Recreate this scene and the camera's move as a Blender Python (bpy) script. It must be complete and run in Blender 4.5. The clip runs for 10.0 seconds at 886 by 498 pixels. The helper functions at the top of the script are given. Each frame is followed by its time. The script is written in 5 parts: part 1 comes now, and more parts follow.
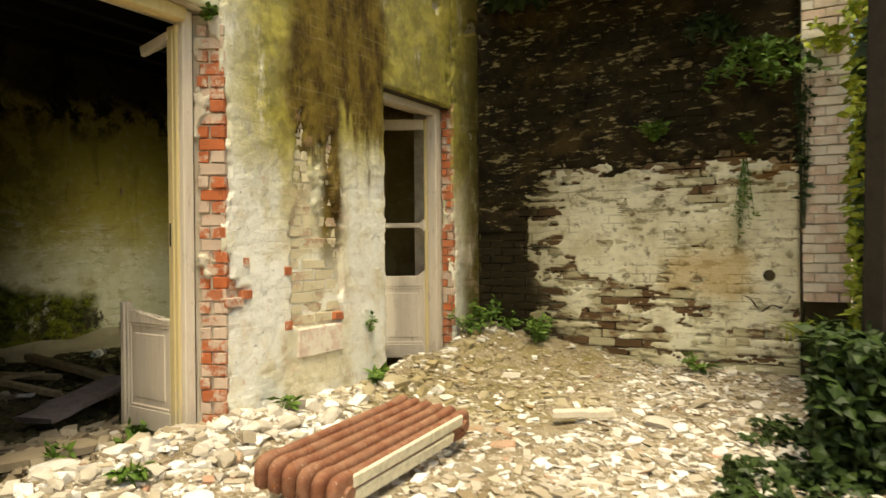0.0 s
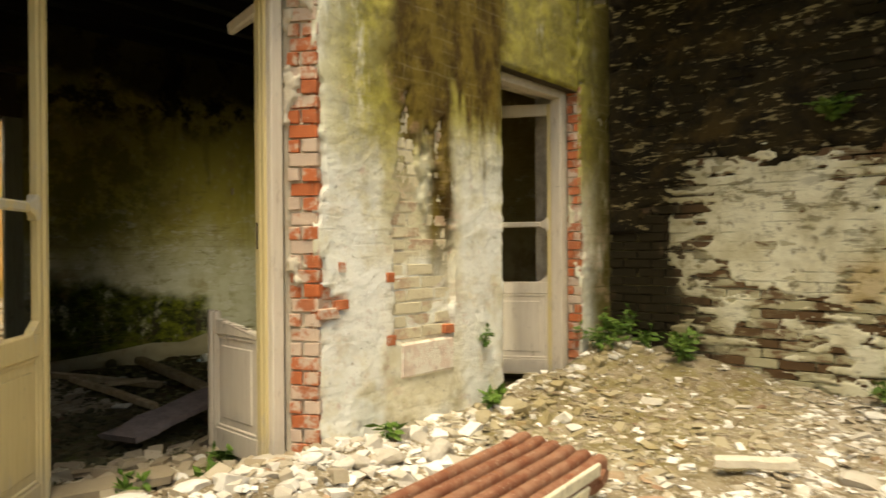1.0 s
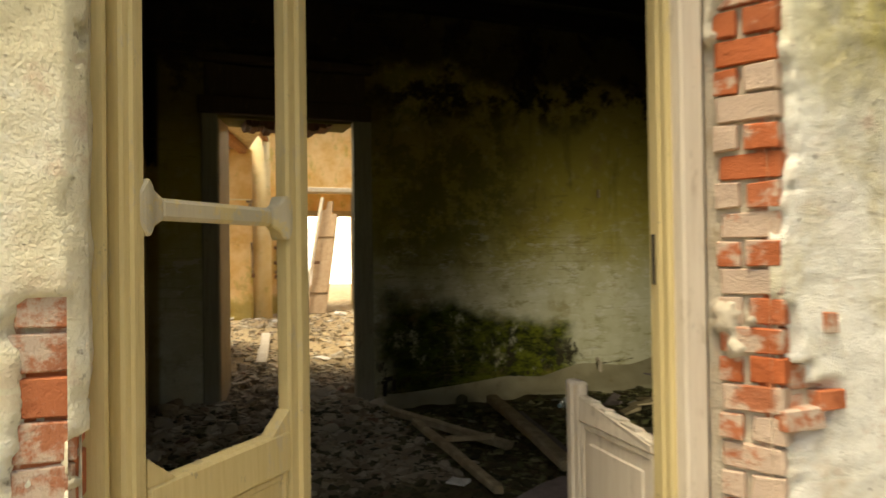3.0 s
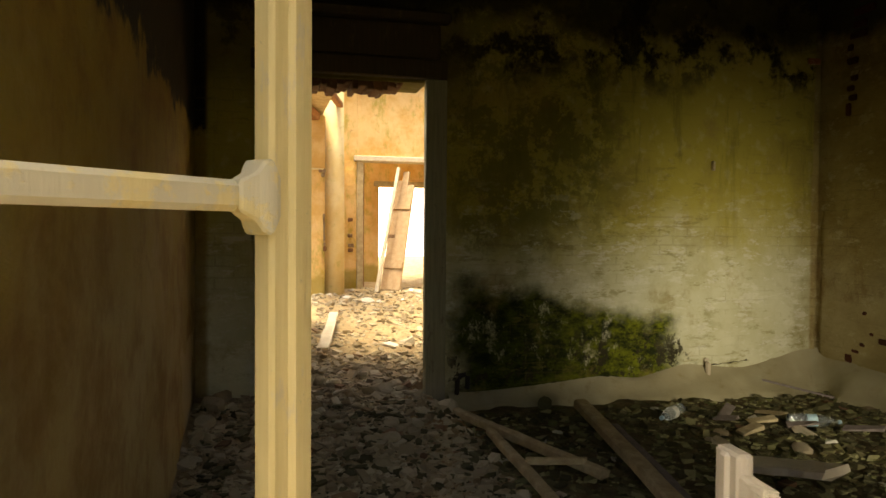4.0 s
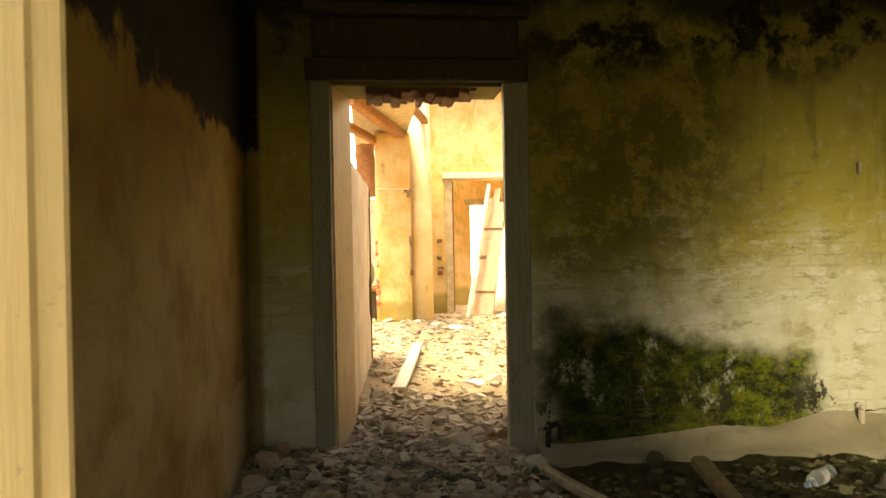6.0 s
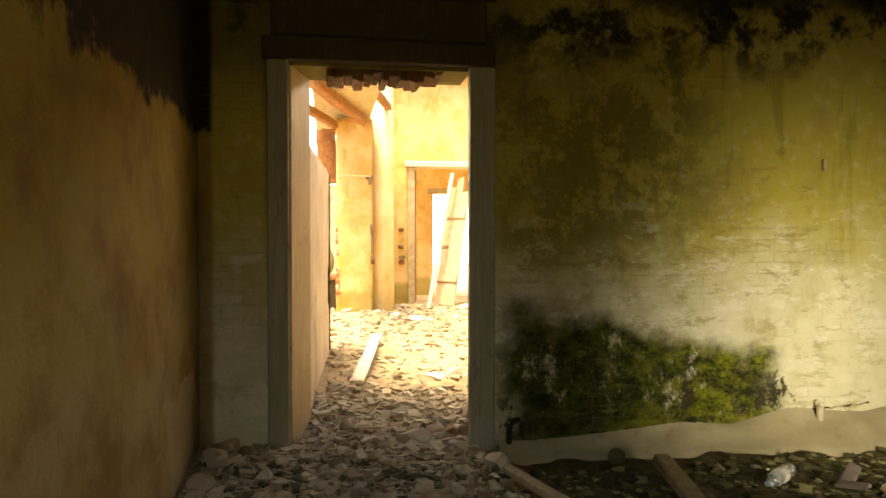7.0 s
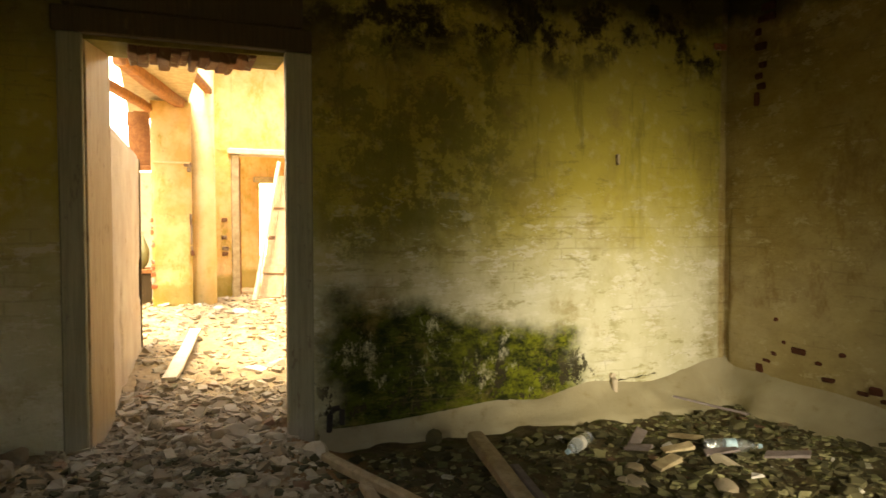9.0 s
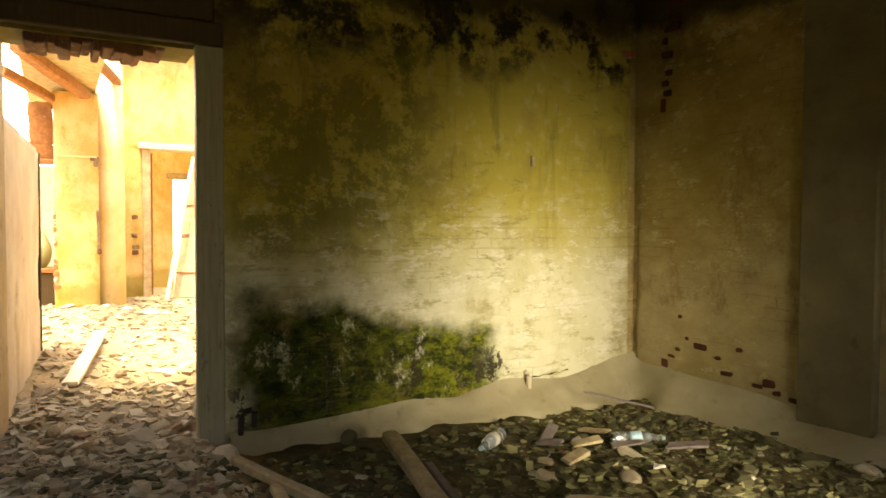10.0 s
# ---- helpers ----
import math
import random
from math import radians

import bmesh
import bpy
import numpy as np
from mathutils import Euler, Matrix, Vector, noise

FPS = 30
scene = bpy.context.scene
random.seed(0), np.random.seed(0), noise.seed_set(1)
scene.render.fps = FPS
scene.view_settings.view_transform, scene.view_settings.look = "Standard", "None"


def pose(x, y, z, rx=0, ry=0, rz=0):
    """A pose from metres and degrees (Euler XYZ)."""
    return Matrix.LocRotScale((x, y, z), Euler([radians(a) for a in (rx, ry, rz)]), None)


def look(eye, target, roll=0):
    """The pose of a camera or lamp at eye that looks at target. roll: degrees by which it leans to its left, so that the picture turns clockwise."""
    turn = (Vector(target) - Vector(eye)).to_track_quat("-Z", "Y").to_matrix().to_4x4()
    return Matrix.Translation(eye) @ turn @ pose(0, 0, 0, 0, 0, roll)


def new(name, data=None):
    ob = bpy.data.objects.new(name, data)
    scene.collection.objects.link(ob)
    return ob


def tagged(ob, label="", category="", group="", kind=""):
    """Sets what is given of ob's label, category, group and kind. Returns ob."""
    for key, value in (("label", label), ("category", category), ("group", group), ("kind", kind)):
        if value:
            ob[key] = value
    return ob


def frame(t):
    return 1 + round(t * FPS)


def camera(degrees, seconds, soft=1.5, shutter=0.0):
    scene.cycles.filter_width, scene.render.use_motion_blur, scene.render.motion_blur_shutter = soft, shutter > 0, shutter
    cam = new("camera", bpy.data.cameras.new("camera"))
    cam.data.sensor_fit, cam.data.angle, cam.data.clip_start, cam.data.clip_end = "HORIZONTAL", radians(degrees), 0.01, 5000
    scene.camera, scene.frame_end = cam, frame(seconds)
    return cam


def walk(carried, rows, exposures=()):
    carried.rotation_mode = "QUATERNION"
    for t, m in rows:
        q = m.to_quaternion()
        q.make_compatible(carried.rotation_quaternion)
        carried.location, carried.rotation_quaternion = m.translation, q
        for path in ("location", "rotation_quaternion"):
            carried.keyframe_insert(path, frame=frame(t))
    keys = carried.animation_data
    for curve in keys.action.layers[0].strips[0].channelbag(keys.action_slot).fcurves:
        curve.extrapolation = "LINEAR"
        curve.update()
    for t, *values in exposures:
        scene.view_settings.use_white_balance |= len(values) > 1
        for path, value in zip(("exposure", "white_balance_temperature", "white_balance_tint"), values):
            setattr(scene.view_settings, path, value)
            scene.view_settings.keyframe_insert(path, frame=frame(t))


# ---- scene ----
# ---- camera ----
cam = camera(64.9, 10.0, shutter=0.3)
PATH = [
    (0, (0.757, -0.37, 1.197), (-0.242, 1.363, 1.185), -0.5),
    (0.5, (0.527, -0.034, 1.235), (-0.579, 1.632, 1.244), -0.3),
    (1, (0.328, 0.238, 1.211), (-0.945, 1.781, 1.202), -0.4),
    (1.5, (0.118, 0.553, 1.221), (-1.487, 1.747, 1.252), 0.7),
    (2, (-0.269, 0.749, 1.272), (-1.978, 1.786, 1.352), 3.0),
    (2.5, (-0.709, 0.961, 1.31), (-2.452, 1.942, 1.345), -1.6),
    (3, (-1.157, 1.187, 1.286), (-3.02, 1.915, 1.308), -0.8),
    (3.1, (-1.252, 1.224, 1.293), (-3.134, 1.899, 1.306), -0.7),
    (4.3, (-2.026, 1.48, 1.354), (-3.963, 1.97, 1.28), 0.5),
    (4.5, (-2.089, 1.488, 1.36), (-4.029, 1.963, 1.267), 0.4),
    (5, (-2.284, 1.612, 1.391), (-4.265, 1.887, 1.375), -0.6),
    (5.5, (-2.414, 1.71, 1.4), (-4.403, 1.918, 1.395), -1.3),
    (7, (-2.692, 1.765, 1.412), (-4.665, 2.092, 1.37), 0.0),
    (7.5, (-2.683, 1.776, 1.4), (-4.634, 2.216, 1.348), -0.2),
    (8, (-2.681, 1.798, 1.406), (-4.613, 2.308, 1.336), -0.3),
    (8.5, (-2.671, 1.825, 1.398), (-4.568, 2.455, 1.329), 0.5),
    (9, (-2.642, 1.864, 1.395), (-4.484, 2.639, 1.327), -0.1),
    (9.5, (-2.637, 1.888, 1.391), (-4.433, 2.766, 1.327), 0.1),
    (10, (-2.61, 1.909, 1.397), (-4.358, 2.879, 1.327), 0.3),
]
EXPOSURES = [(0.0, 1.1, 8000, 3), (1.5, 1.0, 8000, 4), (2.5, 1.1, 7900, 4), (3.2, 1.2, 8200, 5), (4.5, 2.15, 9000, 7), (5.5, 2.42, 9000, 8), (7.0, 2.8, 9100, 9), (8.5, 2.8, 9000, 9), (10.0, 3.1, 9000, 10)]
walk(cam, [(t, look(eye, target, roll)) for t, eye, target, roll in PATH], EXPOSURES)

# ---- world and light ----
world = bpy.data.worlds.new("sky")
scene.world = world
world.use_nodes = True
wn = world.node_tree.nodes
sky = wn.new("ShaderNodeTexSky")
sky.sky_type, sky.sun_disc = "NISHITA", False
sky.sun_elevation, sky.sun_rotation = radians(70), radians(144)
sky.dust_density = 4.0
world.node_tree.links.new(sky.outputs[0], wn["Background"].inputs[0])
wn["Background"].inputs[1].default_value = 0.10
sun = new("sun", bpy.data.lights.new("sun", "SUN"))
sun.data.energy, sun.data.angle, sun.data.color = 1.9, radians(25), (1.0, 0.93, 0.8)
sun.matrix_world = look((2.6, -3.6, 13), (0, 0, 0))
# daylight of the bright garden that comes in through the small doorway
for place, aim, wide, high, power, spread in (((-2.80, 4.75, 1.00), (-6.9, 5.20, 0.62), 0.72, 1.4, 2.75, 48),):
    lamp = new("doorway_daylight", bpy.data.lights.new("doorway_daylight", "AREA"))
    lamp.data.shape, lamp.data.size, lamp.data.size_y, lamp.data.energy, lamp.data.spread = "RECTANGLE", wide, high, power, radians(spread)
    lamp.data.color = (1.0, 0.97, 0.86)
    lamp.matrix_world = look(place, aim)

# ---- materials ----
class Mat:
    """A node material with short ways to add nodes."""

    def __init__(self, name, rough=0.9):
        self.m = bpy.data.materials.new(name)
        self.m.use_nodes = True
        self.t = self.m.node_tree
        self.bsdf = self.t.nodes["Principled BSDF"]
        self.bsdf.inputs["Roughness"].default_value = rough
        self.pos = self.t.nodes.new("ShaderNodeNewGeometry").outputs["Position"]
        sp = self.t.nodes.new("ShaderNodeSeparateXYZ")
        self.t.links.new(self.pos, sp.inputs[0])
        self.x, self.y, self.z = sp.outputs

    def put(self, sock, v):
        if isinstance(v, bpy.types.NodeSocket):
            self.t.links.new(v, sock)
        elif isinstance(v, tuple) and sock.type == "RGBA":
            sock.default_value = (*v, 1.0)
        else:
            sock.default_value = v

    def calc(self, op, a, b=0.0):
        n = self.t.nodes.new("ShaderNodeMath")
        n.operation, n.use_clamp = op, False
        self.put(n.inputs[0], a), self.put(n.inputs[1], b)
        return n.outputs[0]

    def noise(self, scale, detail=5.0, rough=0.6, stretch=(1, 1, 1), shift=0.0):
        v = self.t.nodes.new("ShaderNodeVectorMath")
        v.operation = "MULTIPLY_ADD"
        self.put(v.inputs[0], self.pos)
        v.inputs[1].default_value, v.inputs[2].default_value = stretch, (shift, shift * 1.7, shift * 0.6)
        n = self.t.nodes.new("ShaderNodeTexNoise")
        self.t.links.new(v.outputs[0], n.inputs["Vector"])
        n.inputs["Scale"].default_value, n.inputs["Detail"].default_value, n.inputs["Roughness"].default_value = scale, detail, rough
        return n.outputs[0]

    def step(self, v, lo, hi):
        """0 below lo to 1 above hi (lo may be above hi)."""
        n = self.t.nodes.new("ShaderNodeMapRange")
        n.interpolation_type = "SMOOTHSTEP"
        self.put(n.inputs[0], v)
        n.inputs[1].default_value, n.inputs[2].default_value = lo, hi
        return n.outputs[0]

    def mix(self, f, a, b):
        n = self.t.nodes.new("ShaderNodeMix")
        n.data_type = "RGBA"
        self.put(n.inputs[0], f), self.put(n.inputs[6], a), self.put(n.inputs[7], b)
        return n.outputs[2]

    def zone(self, axis, lo, hi, soft, wob=0.0, scale=3.0, shift=0.0):
        """1 inside lo..hi along one coordinate, with a soft and ragged edge."""
        v = axis
        if wob:
            v = self.calc("ADD", axis, self.calc("MULTIPLY", self.calc("SUBTRACT", self.noise(scale, 6, 0.65, shift=shift), 0.5), wob))
        return self.calc("MULTIPLY", self.step(v, lo - soft, lo + soft), self.step(v, hi + soft, hi - soft))

    def both(self, *f):
        out = f[0]
        for g in f[1:]:
            out = self.calc("MULTIPLY", out, g)
        return out

    def joints(self, across):
        """1 in the joints of a brick bond laid along the given coordinate, 0 on the bricks."""
        v = self.t.nodes.new("ShaderNodeCombineXYZ")
        wob = self.calc("MULTIPLY", self.calc("SUBTRACT", self.noise(6, 3), 0.5), 0.03)
        self.put(v.inputs[0], self.calc("ADD", across, wob)), self.put(v.inputs[1], self.calc("ADD", self.z, wob))
        n = self.t.nodes.new("ShaderNodeTexBrick")
        self.t.links.new(v.outputs[0], n.inputs["Vector"])
        n.inputs["Scale"].default_value, n.inputs["Mortar Size"].default_value, n.inputs["Mortar Smooth"].default_value = 1.0, 0.008, 0.6
        n.inputs["Brick Width"].default_value, n.inputs["Row Height"].default_value = 0.255, 0.0765
        return n.outputs["Fac"]

    def random(self):
        return self.t.nodes.new("ShaderNodeObjectInfo").outputs["Random"]

    def island(self):
        return self.t.nodes.new("ShaderNodeNewGeometry").outputs["Random Per Island"]

    def done(self, colour, bump=None, strength=0.5, distance=0.01, rough=None, metal=None):
        self.put(self.bsdf.inputs["Base Color"], colour)
        self.bsdf.inputs["Specular IOR Level"].default_value = 0.25
        if bump is not None:
            n = self.t.nodes.new("ShaderNodeBump")
            n.inputs["Strength"].default_value, n.inputs["Distance"].default_value = strength, distance
            self.put(n.inputs["Height"], bump)
            self.t.links.new(n.outputs[0], self.bsdf.inputs["Normal"])
        if rough is not None:
            self.put(self.bsdf.inputs["Roughness"], rough)
        if metal is not None:
            self.put(self.bsdf.inputs["Metallic"], metal)
        return self.m


def facade_plaster():
    k = Mat("weathered_lime_plaster")
    c = k.mix(k.step(k.noise(2.2, 6), 0.38, 0.62), (0.90, 0.88, 0.77), (0.74, 0.68, 0.48))
    c = k.mix(k.both(k.step(k.noise(9, 6), 0.5, 0.75), 0.5), c, (0.52, 0.44, 0.28))
    c = k.mix(k.both(k.step(k.noise(24, 5), 0.6, 0.75), 0.5), c, (0.78, 0.77, 0.68))
    algae = k.both(k.zone(k.z, 1.62, 6.0, 0.5, 1.0, 1.8), k.step(k.noise(3.5, 6, 0.7, (1, 1, 0.4), 3), 0.28, 0.48), k.calc("ADD", 0.15, k.both(k.step(k.y, 2.45, 3.0), 0.85)))
    c = k.mix(k.both(algae, 0.92), c, k.mix(k.step(k.noise(5, 6, 0.7, shift=37), 0.4, 0.6), (0.42, 0.36, 0.045), (0.22, 0.185, 0.02)))
    low = k.both(k.zone(k.z, -1, 0.42, 0.2, 0.4, 4), k.step(k.noise(5, 5, shift=5), 0.44, 0.64), 0.6)
    c = k.mix(low, c, (0.46, 0.38, 0.16))
    streak = k.both(k.zone(k.y, 3.54, 3.76, 0.05, 0.18, 2.5, 7), k.zone(k.z, 1.1, 6, 0.3, 0.5, 5))
    wide = k.both(k.zone(k.y, 3.2, 4.4, 0.12, 0.6, 2.0, 9), k.step(k.calc("ADD", k.z, k.calc("MULTIPLY", k.calc("SUBTRACT", k.noise(4.5, 5, 0.65, (1, 1, 0.12), 4), 0.5), 2.6)), 1.65, 2.0))
    hole = k.step(k.noise(6, 6, 0.7, (1, 1, 0.5), 11), 0.74, 0.64)
    c = k.mix(k.both(k.calc("MAXIMUM", streak, wide), hole), c, k.mix(k.step(k.noise(7, 6, 0.7, (1, 1, 0.5), 35), 0.4, 0.62), (0.07, 0.040, 0.006), (0.18, 0.125, 0.02)))
    corner = k.both(k.zone(k.y, 5.72, 9, 0.22, 0.5, 3, 13), k.step(k.noise(5, 6, 0.7, (1, 1, 0.4), 15), 0.80, 0.52))
    c = k.mix(corner, c, k.mix(k.noise(6, 6, 0.7, (1, 1, 0.4), 17), (0.07, 0.052, 0.010), (0.20, 0.16, 0.03)))
    thin = k.both(k.joints(k.y), k.step(k.noise(3.2, 5, 0.6, shift=21), 0.44, 0.64))
    c = k.mix(k.both(thin, 0.24), c, (0.36, 0.30, 0.18))
    ghost = k.both(k.calc("SUBTRACT", 1.0, k.joints(k.y)), k.step(k.noise(2.4, 6, 0.7, (1, 1, 1.4), 91), 0.50, 0.62), k.zone(k.z, -1, 1.7, 0.3, 0.6, 2, 93), 0.32)
    c = k.mix(ghost, c, (0.66, 0.46, 0.32))
    white = k.both(k.calc("MAXIMUM", k.zone(k.y, 3.86, 4.6, 0.05, 0.12, 4, 95), k.zone(k.y, 2.66, 3.12, 0.05, 0.2, 4, 96)), k.zone(k.z, -1, 1.75, 0.35, 0.8, 3, 97), k.step(k.noise(4, 6, 0.7, shift=98), 0.66, 0.46), 0.75)
    c = k.mix(white, c, (0.90, 0.90, 0.83))
    pink = k.both(k.step(k.noise(5.5, 6, 0.7, shift=23), 0.60, 0.70), k.zone(k.z, -1, 2.2, 0.3), 0.45)
    c = k.mix(pink, c, (0.52, 0.31, 0.2))
    pock = k.step(k.noise(17, 6, 0.75, (1, 1, 1.6), 27), 0.62, 0.70)
    c = k.mix(k.both(pock, 0.55), c, (0.33, 0.27, 0.16))
    dirt = k.both(k.step(k.noise(40, 3), 0.62, 0.72), k.step(k.noise(4, 4, shift=2), 0.4, 0.6), 0.7)
    c = k.mix(dirt, c, (0.16, 0.12, 0.06))
    h = k.calc("ADD", k.noise(30, 6, 0.7), k.calc("MULTIPLY", k.noise(150, 3), 0.4))
    h = k.calc("SUBTRACT", h, k.calc("ADD", k.calc("MULTIPLY", thin, 0.10), k.calc("MULTIPLY", pock, 0.6)))
    return k.done(c, h, 0.8, 0.014)


def end_plaster():
    k = Mat("flaking_limewash")
    c = k.mix(k.step(k.noise(3, 6), 0.35, 0.7), (0.82, 0.79, 0.60), (0.56, 0.51, 0.32))
    c = k.mix(k.both(k.step(k.noise(12, 6, shift=4), 0.55, 0.7), 0.8), c, (0.16, 0.12, 0.05))
    c = k.mix(k.both(k.zone(k.x, -4, -1.75, 0.45, 0.8, 2), 0.9), c, (0.17, 0.135, 0.045))
    course = k.both(k.joints(k.x), k.step(k.noise(3.6, 6, 0.7, shift=71), 0.46, 0.60))
    c = k.mix(k.both(course, 0.38), c, (0.15, 0.12, 0.05))
    damp = k.both(k.step(k.noise(3.4, 8, 0.78, (1, 1, 3.0), 73), 0.52, 0.58), k.step(k.noise(1.1, 4, shift=75), 0.42, 0.62), 0.75)
    c = k.mix(damp, c, (0.12, 0.095, 0.035))
    tan = k.both(k.zone(k.x, -0.65, 0.1, 0.1, 0.4, 4), k.zone(k.z, 0.75, 1.1, 0.08, 0.3, 4), 0.6)
    c = k.mix(tan, c, (0.48, 0.33, 0.13))
    h = k.calc("ADD", k.noise(26, 6, 0.7), k.calc("MULTIPLY", k.noise(120, 3), 0.3))
    h = k.calc("SUBTRACT", h, k.calc("MULTIPLY", course, 0.5))
    return k.done(c, h, 0.8, 0.015)


def end_brick():
    k = Mat("mossy_limewashed_brick")
    r = k.random()
    c = k.mix(r, (0.12, 0.07, 0.032), (0.21, 0.125, 0.065))
    lime = k.calc("ADD", k.noise(3.0, 6, 0.7, (1, 1, 2.5)), k.calc("MULTIPLY", r, 0.22))
    limed = k.both(k.step(lime, 0.56, 0.68), k.calc("SUBTRACT", 1.0, k.both(k.zone(k.z, 1.95, 9, 0.35, 0.6, 2), 0.72)), k.step(k.x, -2.3, -1.5))
    c = k.mix(limed, c, (0.50, 0.46, 0.29))
    moss = k.both(k.calc("MAXIMUM", k.zone(k.z, 1.95, 9, 0.2, 0.5, 3), k.zone(k.x, -4, -1.7, 0.3, 0.9, 2)), k.step(k.noise(3.5, 6, 0.7, shift=6), 0.76, 0.56))
    c = k.mix(moss, c, (0.020, 0.014, 0.004))
    orange = k.both(k.zone(k.x, -0.05, 0.5, 0.15, 0.4, 3), k.zone(k.z, 1.5, 2.4, 0.25, 0.4, 3), 0.55)
    c = k.mix(orange, c, (0.25, 0.13, 0.03))
    h = k.calc("ADD", k.noise(40, 6, 0.7), k.calc("MULTIPLY", k.noise(160, 3), 0.4))
    return k.done(c, h, 0.8, 0.01)


def red_brick(name, a, b, lime, amount):
    k = Mat(name)
    r = k.random()
    c = k.mix(r, a, b)
    c = k.mix(k.both(k.step(k.noise(14, 5), 0.5, 0.75), 0.6), c, (a[0] * 0.55, a[1] * 0.5, a[2] * 0.5))
    f = k.calc("ADD", k.noise(9, 6, 0.7, shift=3), k.calc("MULTIPLY", r, 0.25))
    c = k.mix(k.step(f, amount, amount + 0.12), c, lime)
    h = k.calc("ADD", k.noise(45, 6, 0.7), k.calc("MULTIPLY", k.noise(180, 3), 0.4))
    return k.done(c, h, 0.8, 0.008)


def mortar():
    k = Mat("lime_mortar")
    c = k.mix(k.step(k.noise(8, 6), 0.35, 0.7), (0.66, 0.60, 0.48), (0.46, 0.39, 0.29))
    return k.done(c, k.noise(60, 6, 0.7), 0.8, 0.01)


def dark_mortar():
    k = Mat("sooty_mortar_and_shade")
    c = k.mix(k.step(k.noise(6, 6), 0.4, 0.7), (0.035, 0.027, 0.012), (0.10, 0.08, 0.04))
    return k.done(c, k.noise(50, 6, 0.7), 0.8, 0.01)


def room_plaster():
    """Inner walls: yellowed distemper, damp, soot and moss, with shade painted below the ceiling."""
    k = Mat("damp_yellowed_plaster")
    c = k.mix(k.step(k.noise(1.6, 6), 0.3, 0.72), (0.60, 0.585, 0.43), (0.44, 0.42, 0.25))
    c = k.mix(k.both(k.zone(k.z, 1.25, 9, 0.4, 0.9, 2), 0.92), c, (0.37, 0.31, 0.038))
    c = k.mix(k.both(k.step(k.noise(1.3, 6, 0.65, shift=41), 0.48, 0.66), 0.55), c, (0.22, 0.17, 0.05))
    c = k.mix(k.both(k.step(k.noise(11, 6), 0.52, 0.72), 0.2), c, (0.66, 0.62, 0.46))
    back = k.step(k.x, -6.7, -6.85)
    soot = k.both(back, k.zone(k.y, 2.75, 4.15, 0.25, 1.1, 1.6, 2), k.zone(k.z, 1.30, 9, 0.18, 1.0, 1.8, 5), k.step(k.noise(3.0, 9, 0.82, shift=8), 0.53, 0.47))
    c = k.mix(k.both(soot, 0.62), c, k.mix(k.noise(9, 5), (0.05, 0.055, 0.006), (0.15, 0.15, 0.018)))
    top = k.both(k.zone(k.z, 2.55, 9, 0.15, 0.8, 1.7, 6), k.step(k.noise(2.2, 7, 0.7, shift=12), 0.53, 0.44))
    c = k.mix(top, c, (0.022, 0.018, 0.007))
    moss = k.both(back, k.zone(k.y, 2.90, 4.70, 0.12, 0.6, 2.2, 3), k.zone(k.calc("ADD", k.z, k.calc("MULTIPLY", k.y, 0.22)), -1, 1.62, 0.10, 0.5, 2.6, 10), k.step(k.noise(3.4, 9, 0.82, (1, 1, 0.8), 4), 0.66, 0.54))
    c = k.mix(moss, c, k.mix(k.step(k.noise(7, 7, 0.75, (1, 1, 1.6), 6), 0.38, 0.66), (0.012, 0.017, 0.002), k.mix(k.step(k.y, 3.2, 4.4), (0.060, 0.075, 0.006), (0.17, 0.19, 0.014))))
    bits = k.both(back, k.zone(k.y, 2.8, 4.9, 0.1, 0.3, 4), k.zone(k.z, -1, 0.5, 0.1, 0.3, 4), k.step(k.noise(7, 6, 0.75, shift=14), 0.53, 0.57))
    c = k.mix(bits, c, (0.035, 0.03, 0.014))
    brown = k.both(back, k.step(k.noise(2.4, 6, 0.7, shift=20), 0.56, 0.7), 0.5)
    c = k.mix(brown, c, (0.28, 0.2, 0.07))
    course = k.both(back, k.step(k.noise(3.2, 8, 0.78, (1, 1, 3.2), 51), 0.53, 0.60), k.step(k.noise(0.9, 4, 0.6, shift=53), 0.40, 0.58), 0.55)
    c = k.mix(course, c, (0.20, 0.17, 0.04))
    flake = k.both(back, k.step(k.noise(4.5, 8, 0.78, (1, 1, 2.6), 57), 0.55, 0.58), k.zone(k.z, -1, 1.5, 0.4, 0.6, 2, 8), k.calc("SUBTRACT", 1.0, moss), 0.5)
    c = k.mix(flake, c, (0.66, 0.64, 0.54))
    drip = k.both(back, k.step(k.noise(4.0, 6, 0.7, (1, 1, 0.16), 59), 0.56, 0.66), k.zone(k.z, 1.5, 9, 0.6, 0.8, 2), 0.45)
    c = k.mix(drip, c, (0.13, 0.12, 0.02))
    c = k.mix(k.both(k.step(k.y, 6.06, 6.09), 0.8), c, k.mix(k.step(k.noise(2.2, 7, 0.72, (1, 1, 1.5), 61), 0.30, 0.72), (0.22, 0.15, 0.05), (0.37, 0.29, 0.13)))
    c = k.mix(k.both(k.step(k.y, 1.12, 1.08), 0.75), c, (0.235, 0.148, 0.026))
    left = k.both(k.step(k.y, 1.12, 1.08), k.step(k.noise(2.2, 6, 0.7, shift=16), 0.42, 0.66), 0.7)
    c = k.mix(left, c, (0.165, 0.08, 0.016))
    bare = k.both(k.step(k.y, 1.12, 1.08), k.zone(k.x, -6.75, -6.12, 0.03, 0.5, 3.5, 65), k.zone(k.z, -1, 0.62, 0.03, 0.55, 4, 67))
